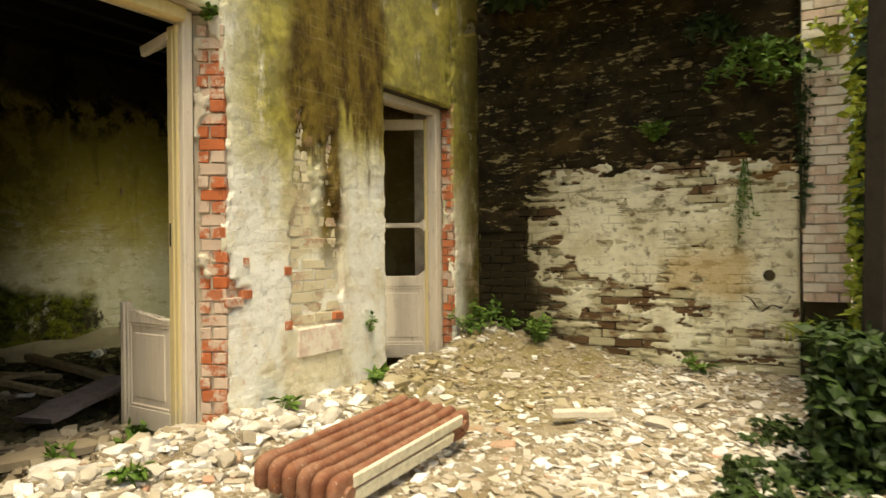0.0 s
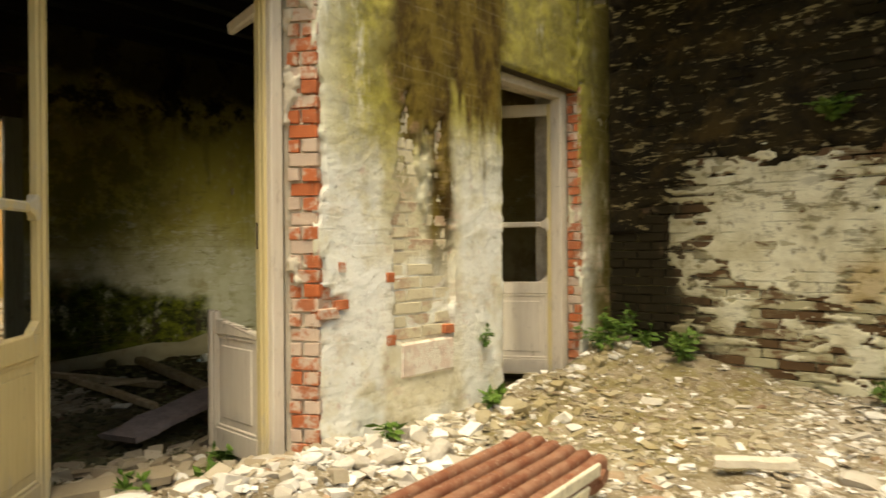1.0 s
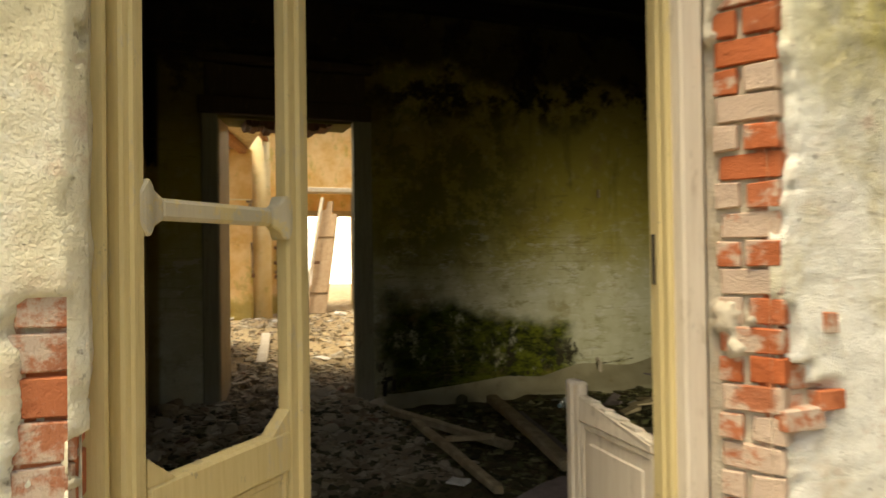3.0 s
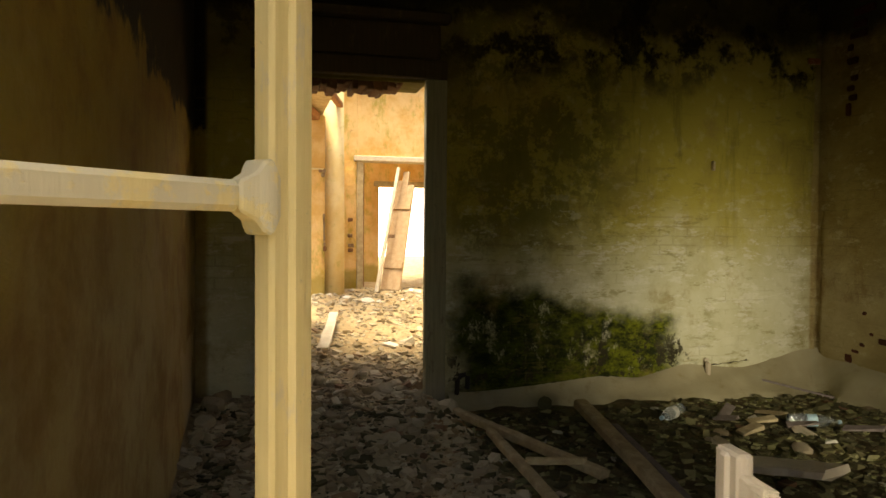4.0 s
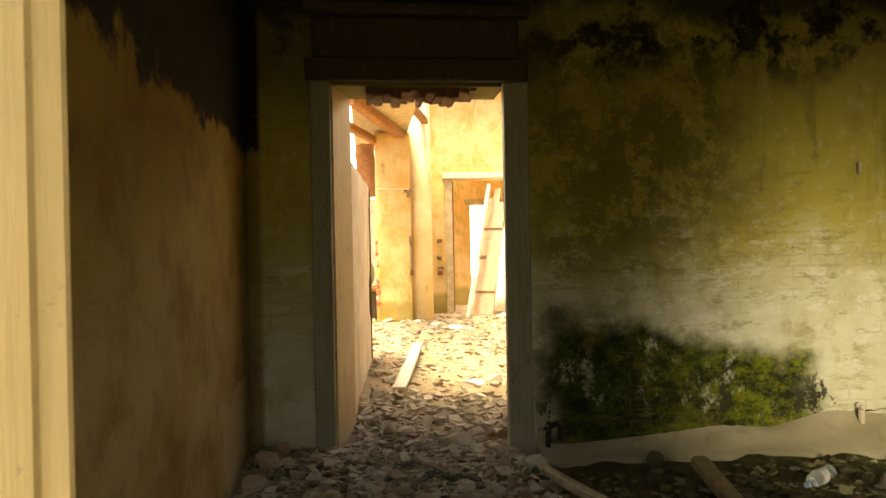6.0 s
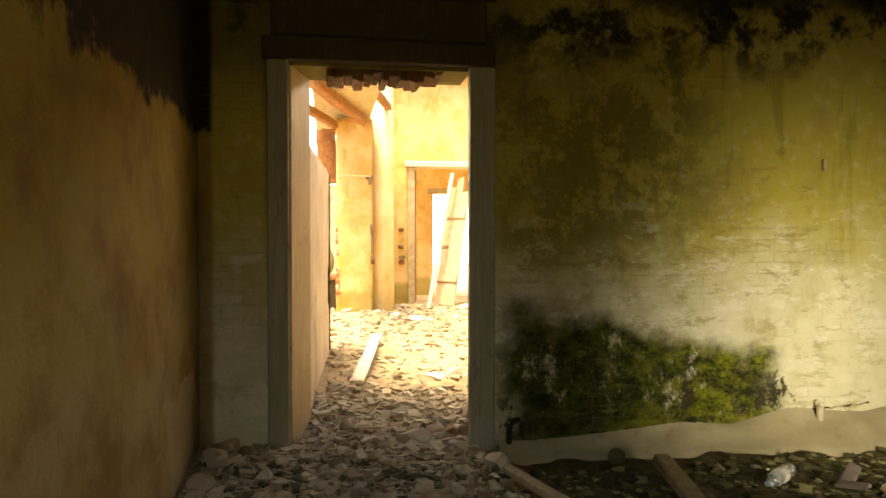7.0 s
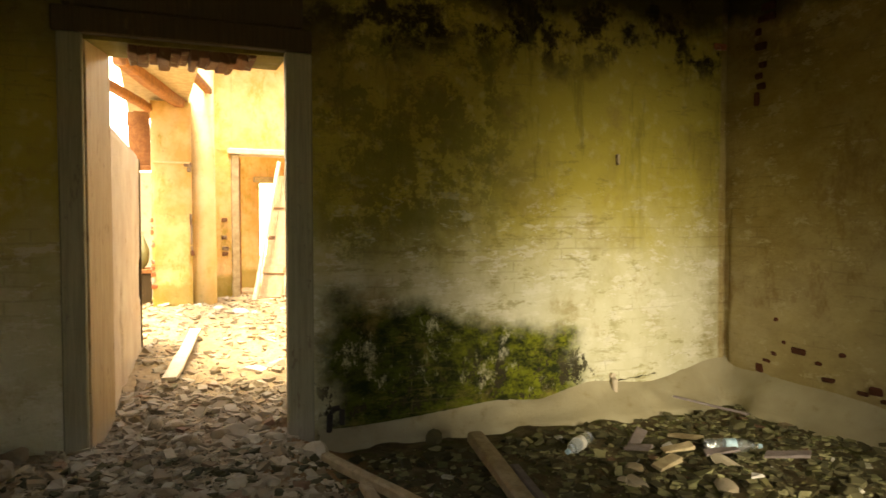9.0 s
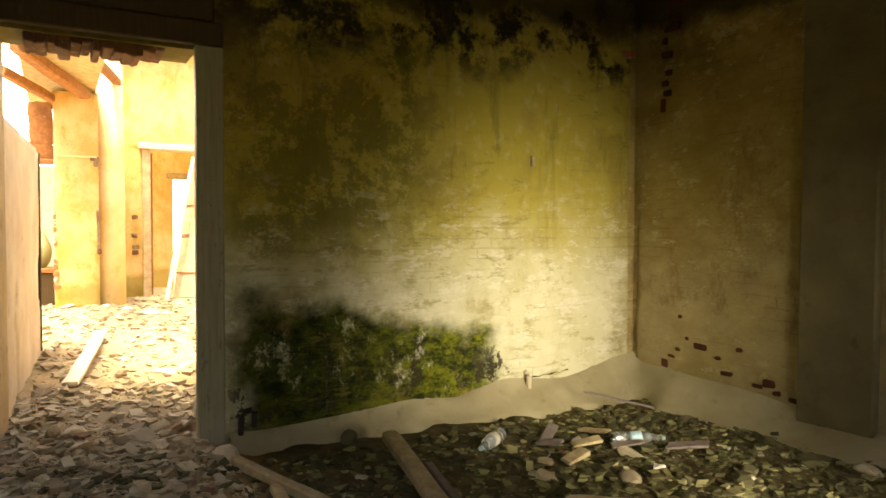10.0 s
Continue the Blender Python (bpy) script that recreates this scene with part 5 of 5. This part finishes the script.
plaster_bank()
beam("timber", (-6.55, 2.73, 0.09), (-5.14, 3.18, 0.08), 0.062, 0.055, OLDWOOD, "long weathered batten lying on dirty rubble", "timber", "fallen timbers")
beam("timber", (-6.02, 2.85, 0.08), (-4.40, 2.74, 0.09), 0.055, 0.05, OLDWOOD, "thin weathered batten lying on dirty rubble", "timber", "fallen timbers")
beam("timber", (-5.35, 2.82, 0.11), (-5.25, 3.12, 0.12), 0.04, 0.035, OLDWOOD, "short crosspiece lying over two battens", "timber", "fallen timbers")
beam("timber", (-6.52, 3.71, 0.08), (-4.55, 3.25, 0.11), 0.095, 0.065, OLDWOOD, "heavy weathered beam lying on dirty rubble", "timber", "fallen timbers")
beam("timber", (-6.0, 3.70, 0.06), (-4.6, 3.38, 0.06), 0.05, 0.05, GREYWOOD, "thin grey lath beside the heavy beam", "timber", "fallen timbers")
beam("wide_board", (-3.72, 2.15, 0.10), (-3.97, 2.98, 0.21), 0.28, 0.05, GREYWOOD, "wide grey weathered board leaning on the rubble", "board")
beam("broken_panel", (-5.2, 4.02, 0.06), (-4.7, 4.20, 0.16), 0.24, 0.05, PALEWOOD, "broken piece of pale painted door panel", "door panel")
beam("threshold_slab", (-3.15, 1.45, 0.06), (-2.95, 2.05, 0.08), 0.2, 0.06, MIDRUBBLE, "long pale stone slab lying inside the doorway", "stone slab")
for i, (x, y, turn, size) in enumerate(((-6.0, 4.55, 20, 0.16), (-5.9, 4.75, 70, 0.2), (-6.2, 4.7, 130, 0.26), (-6.1, 5.0, 10, 0.22), (-5.75, 4.95, 60, 0.2), (-5.7, 4.5, 100, 0.18), (-5.5, 5.2, 40, 0.24))):
    piece("plank_scrap", slab((-size / 2, -0.04, -0.008), (size / 2, 0.04, 0.01), 0.004, 0.01), OLDWOOD if i % 2 else GREYWOOD, "short flat scrap of wood or plaster in the litter", "scrap", "litter scraps", at=pose(x, y, float(level(x, y)) + 0.045, 6, -8, turn))


def bottle(x, y, turn, label):
    ob = thing("plastic_bottle", label, "bottle", "plastic bottles", at=pose(x, y, float(level(x, y)) + 0.055, 0, 0, turn))
    part("body", tube([(-0.155, 0, 0), (-0.15, 0, 0), (-0.05, 0, 0.0), (0.0, 0, 0.004), (0.07, 0, 0), (0.115, 0, 0), (0.14, 0, 0), (0.165, 0, 0)], [0.02, 0.038, 0.041, 0.034, 0.041, 0.03, 0.014, 0.013], 14), PLASTIC, ob)
    part("label_wrap", tube([(-0.035, 0, 0), (0.03, 0, 0.003)], [0.043, 0.043], 14), BLUELABEL if turn > 0 else WHITEPAPER, ob, "faded paper label")
    part("cap", tube([(0.162, 0, 0), (0.182, 0, 0)], [0.0155, 0.0155], 10), BLUELABEL, ob)
    return ob


bottle(-6.19, 4.25, -55, "crushed clear plastic bottle with a white label, lying in litter")
bottle(-5.81, 5.08, 62, "clear plastic bottle with a pale blue label, lying in litter")
for x, y, s in ((-5.95, 4.72, 0.09), (-4.6, 2.6, 0.11), (-5.3, 4.75, 0.06)):
    piece("paper_scrap", slab((-s / 2, -s / 3, 0), (s / 2, s / 3, 0.012), 0.003, 0.012), WHITEPAPER, "crumpled white paper scrap on the dirty floor", "paper", "paper scraps", at=pose(x, y, float(level(x, y)) + 0.04, 10, 8, 37 * s * 100))
hook = tube([(BACK + 0.012, 2.885, 0.10), (BACK + 0.03, 2.885, 0.2), (BACK + 0.035, 2.905, 0.245), (BACK + 0.035, 2.94, 0.25), (BACK + 0.03, 2.965, 0.23), (BACK + 0.025, 2.965, 0.14)], [0.018, 0.02, 0.02, 0.02, 0.02, 0.018])
piece("wall_hook", hook, IRON, "bent black iron pipe loop on the damp wall", "pipe")
stub = tube([(BACK - 0.02, 5.03, 0.27), (BACK + 0.03, 5.03, 0.275), (BACK + 0.05, 5.03, 0.25), (BACK + 0.05, 5.03, 0.12)], [0.02, 0.022, 0.022, 0.02])
piece("pipe_stub", stub, WHITEWASH, "short bent whitewashed pipe stub on the wall", "pipe")
piece("wall_peg", slab((BACK - 0.02, 5.055, 1.84), (BACK + 0.03, 5.085, 1.92), 0.008), OLDWOOD, "small wooden peg stuck in the plaster wall", "peg")
piece("loose_brick", slab((BACK - 0.03, 6.0, 2.78), (BACK + 0.015, 6.12, 2.83), 0.008), BRICK, "single dark red brick showing in the plaster", "brick")

beam("twig", (-6.55, 5.30, 0.17), (-6.18, 5.62, 0.10), 0.018, 0.016, GREYWOOD, "thin broken twig lying on the plaster bank", "twig")
boulder(-6.72, 3.52, 0.16, 0.8, DARKRUBBLE, "dark lump of soil on the plaster bank")
boulder(-6.55, 2.70, 0.20, 0.7, MIDRUBBLE, "brown lump of masonry at the foot of the casing")
for x, y, size in ((-6.35, 1.14, 0.2), (-6.6, 1.16, 0.24), (-6.1, 1.12, 0.14), (-6.8, 1.2, 0.18)):
    boulder(x, y, size, 0.6, MIDRUBBLE, "fallen plaster chunk at the foot of the side wall")

for x0, z0, w in ((-6.55, 0.36, 0.07), (-6.05, 0.31, 0.10), (-5.92, 0.50, 0.05), (-5.78, 0.27, 0.08), (-5.62, 0.25, 0.05), (-5.5, 0.23, 0.07), (-6.46, 0.68, 0.04), (-6.38, 0.52, 0.03)):
    part("wall_chip", slab((x0, RIGHT - 0.018, z0), (x0 + w, RIGHT + 0.03, z0 + random.uniform(0.02, 0.045)), 0.008, 0.008), DARKBRICK, w_right, "dark chip in the plaster")
crack = [(0.02 + 0.035 * i, END - 0.004, 0.74 + 0.03 * math.sin(i * 1.3) - 0.004 * i * (10 - i)) for i in range(11)]
part("crack", tube(crack, [0.004 + 0.003 * (i % 3) for i in range(11)], 5), SOOTSHADE, end_wall, "dark crack in the limewash")
seam = [(BACK + 0.004, 5.08 + 0.04 * i, 0.225 + 0.006 * math.sin(i * 2.4) + 0.003 * i) for i in range(10)]
part("crack", tube(seam, [0.002 + 0.005 * (i % 4 == 1) for i in range(10)], 5), SOOTSHADE, w_b2, "dark crack above the plaster bank")

# ---- plants ----


def leaf_mesh(name, tips, material, long=0.06, wide=0.03):
    """Leaves at the given points with given directions: each two bent quads."""
    verts, faces = [], []
    for p, d in tips:
        p, d = Vector(p), Vector(d).normalized()
        s = d.cross(Vector((random.gauss(0, 0.5), random.gauss(0, 0.5), 1))).normalized()
        k = random.uniform(0.6, 1.3)
        n = s.cross(d)
        m = p + d * long * k * 0.5
        i = len(verts)
        verts += [p, m + s * wide * k * 0.5 - n * 0.15 * wide, m + n * 0.1 * wide, m - s * wide * k * 0.5 - n * 0.15 * wide, p + d * long * k - n * 0.2 * long]
        faces += [(i, i + 1, i + 2), (i, i + 2, i + 3), (i + 1, i + 4, i + 2), (i + 2, i + 4, i + 3)]
    return mesh_of(name, verts, faces, material)


def plant(name, label, category, place, stems, height, spread, leaves, material, long, wide, group="", droop=0.3, lean=(0, 0, 0)):
    ob = thing(name, label, category, group)
    tips = []
    for i in range(stems):
        a = random.uniform(0, 6.283)
        d = Vector((math.cos(a) * spread * random.uniform(0.3, 1), math.sin(a) * spread * random.uniform(0.3, 1), height * random.uniform(0.6, 1.1))) + Vector(lean)
        base = Vector(place) + Vector((random.uniform(-0.25, 0.25) * spread, random.uniform(-0.25, 0.25) * spread, 0))
        pts = [base + d * f + Vector((0, 0, -droop * abs(height) * f * f)) for f in (0, 0.35, 0.7, 1.0)]
        part("stem", tube(pts, [0.004, 0.0035, 0.003, 0.0015], 4), material, ob)
        for j in range(leaves):
            f = random.uniform(0.2, 1.0)
            p = base + d * f + Vector((0, 0, -droop * abs(height) * f * f))
            tips.append((p, Vector((random.gauss(0, 1), random.gauss(0, 1), random.gauss(0.2, 0.6)))))
    leaf = new("leaves", leaf_mesh("leaves", tips, material, long, wide))
    leaf.parent = ob
    return ob


random.seed(11)
for x, y, h, st in ((-2.30, 5.80, 0.30, 12), (-1.72, 5.78, 0.30, 11), (-2.38, 5.55, 0.26, 8), (-2.1, 5.85, 0.2, 6), (-0.28, 5.9, 0.28, 4), (-2.38, 3.05, 0.1, 4), (-2.4, 4.0, 0.14, 4), (-2.5, 4.18, 0.12, 3), (-1.5, 2.75, 0.09, 3), (-2.75, 2.2, 0.14, 4), (-2.95, 1.85, 0.13, 3), (-2.2, 1.75, 0.12, 4), (-3.05, 2.42, 0.1, 3)):
    plant("weed", "low green weed growing out of the rubble", "weed", (x, y, float(level(x, y))), st, h, h * 0.8, 11, LEAF, 0.08, 0.04, "weeds")
plant("weed", "small green tuft growing above the doorpost", "weed", (-2.55, 2.58, 2.56), 6, 0.10, 0.10, 10, LEAF, 0.05, 0.03, "weeds")
plant("creeper", "small green sprig on the white plaster", "vine", (-2.47, 4.08, 0.52), 4, 0.16, 0.06, 7, LEAF, 0.05, 0.03, "vines")
plant("wall_bush", "leafy green plant growing out of the mossy brick wall", "plant", (-0.72, END - 0.02, 2.12), 14, 0.18, 0.17, 12, LEAF, 0.07, 0.04, "wall plants", 0.3, (0, -0.08, 0))
plant("wall_bush", "small green plant growing out of the mossy brick wall", "plant", (0.08, END - 0.02, 2.02), 6, 0.12, 0.12, 8, LEAF, 0.06, 0.035, "wall plants", 0.3, (0, -0.05, 0))
plant("hanging_vine", "dark green leaves hanging from the wall top", "vine", (0.15, END - 0.05, 2.9), 22, -0.35, 0.42, 18, LEAF, 0.10, 0.05, "vines", 0.2, (0, -0.12, 0))
plant("hanging_vine", "dark green leaves hanging from the wall top", "vine", (-0.3, END - 0.03, 3.15), 14, -0.25, 0.4, 14, DARKLEAF, 0.10, 0.05, "vines", 0.2, (0, -0.1, 0))
plant("creeper", "thin green creeper hanging down the brick wall", "vine", (0.03, END - 0.03, 1.9), 7, -0.7, 0.08, 12, LEAF, 0.05, 0.03, "vines", 0.0, (0, -0.03, 0))
plant("creeper", "green ivy climbing the brick pier", "vine", (0.48, END - 0.2, 1.3), 8, 1.5, 0.06, 22, DARKLEAF, 0.06, 0.045, "vines", 0.0, (0, -0.03, 0))
plant("creeper", "yellow-green sunlit leaves over the brick pier", "vine", (0.72, END - 0.3, 2.65), 9, 0.3, 0.3, 10, YELLOWLEAF, 0.09, 0.06, "vines", 0.3, (0.05, -0.05, 0))
plant("weed", "pale dry grass tuft below the brick pier", "weed", (0.5, END - 0.45, 0.5), 14, 0.16, 0.3, 3, YELLOWLEAF, 0.12, 0.015, "weeds", 0.5)
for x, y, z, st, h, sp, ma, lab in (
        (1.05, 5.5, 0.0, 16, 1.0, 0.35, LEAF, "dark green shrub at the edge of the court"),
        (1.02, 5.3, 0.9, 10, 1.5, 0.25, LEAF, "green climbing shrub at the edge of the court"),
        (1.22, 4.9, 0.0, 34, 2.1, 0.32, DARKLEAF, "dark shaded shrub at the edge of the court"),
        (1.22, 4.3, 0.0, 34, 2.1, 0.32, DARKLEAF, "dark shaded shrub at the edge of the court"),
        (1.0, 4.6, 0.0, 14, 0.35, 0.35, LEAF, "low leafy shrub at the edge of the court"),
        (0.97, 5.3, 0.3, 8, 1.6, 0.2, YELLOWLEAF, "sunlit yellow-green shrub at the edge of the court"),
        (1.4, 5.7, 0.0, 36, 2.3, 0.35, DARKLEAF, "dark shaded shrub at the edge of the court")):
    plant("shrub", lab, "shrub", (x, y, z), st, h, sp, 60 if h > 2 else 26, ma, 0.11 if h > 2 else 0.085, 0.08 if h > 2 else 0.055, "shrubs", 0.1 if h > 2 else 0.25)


def hedge(name, label, n, x0, x1, y0, y1, z1, material, z0=0.0, long=0.15):
    tips = []
    for i in range(n):
        p = (random.uniform(x0, x1), random.uniform(y0, y1), z0 + z1 * random.random())
        if noise.noise(Vector(p) * 1.7) > -0.25:
            tips.append((p, Vector((random.gauss(0, 1), random.gauss(0, 1), random.gauss(-0.3, 0.6)))))
    return tagged(new(name, leaf_mesh(name, tips, material, long, long * 0.72)), label, "hedge", "", "stuff")


# leaf mass added above the view to cast shade on the upper end wall
hedge("shading_ivy", "dark ivy added above the brick end wall to shade it", 8000, -2.2, 0.35, 5.15, 5.98, 0.95, DARKLEAF, 3.55)
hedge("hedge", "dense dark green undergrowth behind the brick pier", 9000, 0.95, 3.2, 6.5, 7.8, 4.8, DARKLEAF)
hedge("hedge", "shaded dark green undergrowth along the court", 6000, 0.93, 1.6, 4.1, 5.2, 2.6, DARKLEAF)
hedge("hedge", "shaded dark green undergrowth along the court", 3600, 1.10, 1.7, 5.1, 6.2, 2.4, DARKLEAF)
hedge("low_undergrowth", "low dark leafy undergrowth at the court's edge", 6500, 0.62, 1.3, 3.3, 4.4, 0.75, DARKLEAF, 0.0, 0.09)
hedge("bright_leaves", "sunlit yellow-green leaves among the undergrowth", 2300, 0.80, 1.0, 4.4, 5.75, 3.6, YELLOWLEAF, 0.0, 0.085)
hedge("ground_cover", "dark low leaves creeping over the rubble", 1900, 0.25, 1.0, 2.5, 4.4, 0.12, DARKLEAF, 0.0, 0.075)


def tree(x, y, height, crown_z, crown_r, seed):
    random.seed(seed)
    ob = thing("tree", "dark-barked tree with a dense leafy crown", "tree", "trees")
    pts = [(x + random.uniform(-0.06, 0.06), y + random.uniform(-0.06, 0.06), -0.1 + height * f) for f in (0, 0.25, 0.5, 0.75, 1.0)]
    part("trunk", tube(pts, [0.17, 0.13, 0.11, 0.08, 0.03], 9), BARK, ob)
    tips = []
    for i in range(16):
        a, e = random.uniform(0, 6.283), random.uniform(-0.2, 0.9)
        b = Vector(pts[random.choice((2, 3, 3, 4))])
        c = b + Vector((math.cos(a), math.sin(a), e)) * crown_r * random.uniform(0.5, 1.0)
        part("limb", tube([b, (b + c) / 2 + Vector((0, 0, 0.15)), c], [0.04, 0.025, 0.008], 5), BARK, ob)
        for j in range(150):
            p = c + Vector((random.gauss(0, 1), random.gauss(0, 1), random.gauss(0, 0.7))) * crown_r * 0.28
            tips.append((p, Vector((random.gauss(0, 1), random.gauss(0, 1), random.gauss(-0.2, 0.6)))))
    leaf = new("crown", leaf_mesh("crown", tips, LEAF, 0.16, 0.10))
    leaf.parent = ob
    return ob


tree(4.6, 3.6, 6.0, 4, 1.7, 21)
tree(1.04, 4.0, 16.0, 9, 1.1, 31)
tree(1.6, 8.2, 3.4, 2.2, 1.5, 22)
tree(3.0, 7.4, 4.0, 2.6, 1.7, 23)
tree(4.4, 6.2, 4.0, 2.6, 1.7, 24)

# ---- bricks of the walls, nearest first ----
random.seed(9)


def facade_bricks(parent, bare, y0, y1, z0, z1, meshes, course=COURSE):
    row = 0
    z = z0
    while z < z1:
        y = y0 - (LONG / 2 if row % 2 else 0)
        while y < y1:
            a, b = max(y, y0), min(y + LONG - 0.012, y1)
            if b - a > 0.05:
                t = np.linspace(a, b, 5)
                if float(np.max(bare(t, np.full(5, z)))) > -0.03:
                    kinds = B_RED if meshes is B_LEFT and (b > 0.85 or random.random() < 0.3) else meshes
                    brick(kinds, parent, FX - 0.074 + random.uniform(-0.003, 0.005), (a + b) / 2, z, b - a, 0.10, 90, course - 0.011)
            y += LONG
        z += course
        row += 1


facade_bricks(f_left, bare_left, -0.55, D1A - 0.004, 0.04, 2.6, B_LEFT, 0.096)
facade_bricks(f_mid, bare_mid, 3.10, 3.88, 0.30, 2.5, B_PALE)
facade_bricks(f_mid, bare_mid, D1B + 0.006, 3.08, 0.04, 2.6, B_RED)
for parent, y, outward, x0, reach, meshes, splay in ((f_mid, D1B, 1, FX, 0.155, B_REVEAL, 0.53), (f_left, D1A, -1, FX, 0.155, B_RED, 0.0), (f_right, D2B, 1, FX, 0.115, B_RED, 0.2)):
    z, row = 0.06, 0
    while z < 2.52:
        for a, b in (((0, reach),) if row % 2 else ((0, reach * 0.55), (reach * 0.6, reach))):
            brick(meshes, parent, x0 - 0.012 - (a + b) / 2, y + outward * (0.060 + random.uniform(-0.006, 0.006) - splay * (a + b) / 2), z, b - a, 0.10, math.degrees(math.atan(splay)) * outward)
        z += COURSE
        row += 1
for y, z, wide in ((2.705, 0.855, 0.15), (2.80, 0.895, 0.09), (2.80, 1.10, 0.045), (3.175, 1.03, 0.06), (3.18, 0.66, 0.07), (3.72, 0.68, 0.09)):
    brick(B_RED, f_mid, FX - 0.036, y, z, wide, 0.10, 90, 0.055)
z, row = 0.76, 0
while z < 3.55:
    for a, b in (((0.47, 0.635), (0.64, 0.795)) if row % 2 else ((0.47, 0.55), (0.555, 0.72), (0.725, 0.795))):
        brick(B_PIER, pier, (a + b) / 2, END - 0.155 + random.uniform(-0.006, 0.006), z, b - a, 0.08)
    z += COURSE
    row += 1
z, row, rest = 0.05, 0, []
while z < 4.5:
    x = FX + 0.01 - (LONG / 2 if row % 2 else 0)
    while x < 0.43:
        a, b = max(x, FX + 0.005), min(x + LONG - 0.012, 0.43)
        if b - a > 0.05:
            if 0.1 < z < 1.95:
                brick(B_END, end_wall, (a + b) / 2, END + 0.045 + random.uniform(-0.006, 0.006), z, b - a, 0.09)
            else:
                rest.append(((a + b) / 2, z, b - a))
        x += LONG
    z += COURSE
    row += 1
verts, faces = [], []
for x, z, length in rest:
    i, dy = len(verts), random.uniform(-0.008, 0.008)
    for sx, sz in ((-1, -1), (1, -1), (1, 1), (-1, 1)):
        verts.append((x + sx * (length / 2 - 0.006) + random.uniform(-0.004, 0.004), END + 0.012 + dy, z + sz * 0.027 + random.uniform(-0.004, 0.004)))
    for sx, sz in ((-1, -1), (1, -1), (1, 1), (-1, 1)):
        verts.append((x + sx * length / 2, END + 0.05, z + sz * 0.031))
    faces += [(i, i + 1, i + 2, i + 3), (i, i + 4, i + 5, i + 1), (i + 1, i + 5, i + 6, i + 2), (i + 2, i + 6, i + 7, i + 3), (i + 3, i + 7, i + 4, i)]
more = new("upper_bricks", mesh_of("upper_bricks", verts, faces, ENDB))
more.parent = end_wall
tagged(more, "mossy dark upper bricks", "", "", "stuff")

# glowing white panel in place of the overexposed distance beyond the outer opening
outdoor_glow = bpy.data.materials.new("white_outdoor_glow")
outdoor_glow.use_nodes = True
outdoor_glow.node_tree.nodes["Principled BSDF"].inputs["Emission Color"].default_value = (1.0, 0.97, 0.9, 1)
outdoor_glow.node_tree.nodes["Principled BSDF"].inputs["Emission Strength"].default_value = 1.6
tagged(part("backdrop", slab((-31, -25, -2), (-30.5, 30, 14), 0), outdoor_glow, None), "glowing white panel standing in for the overexposed distance outside", "backdrop", "", "structure")
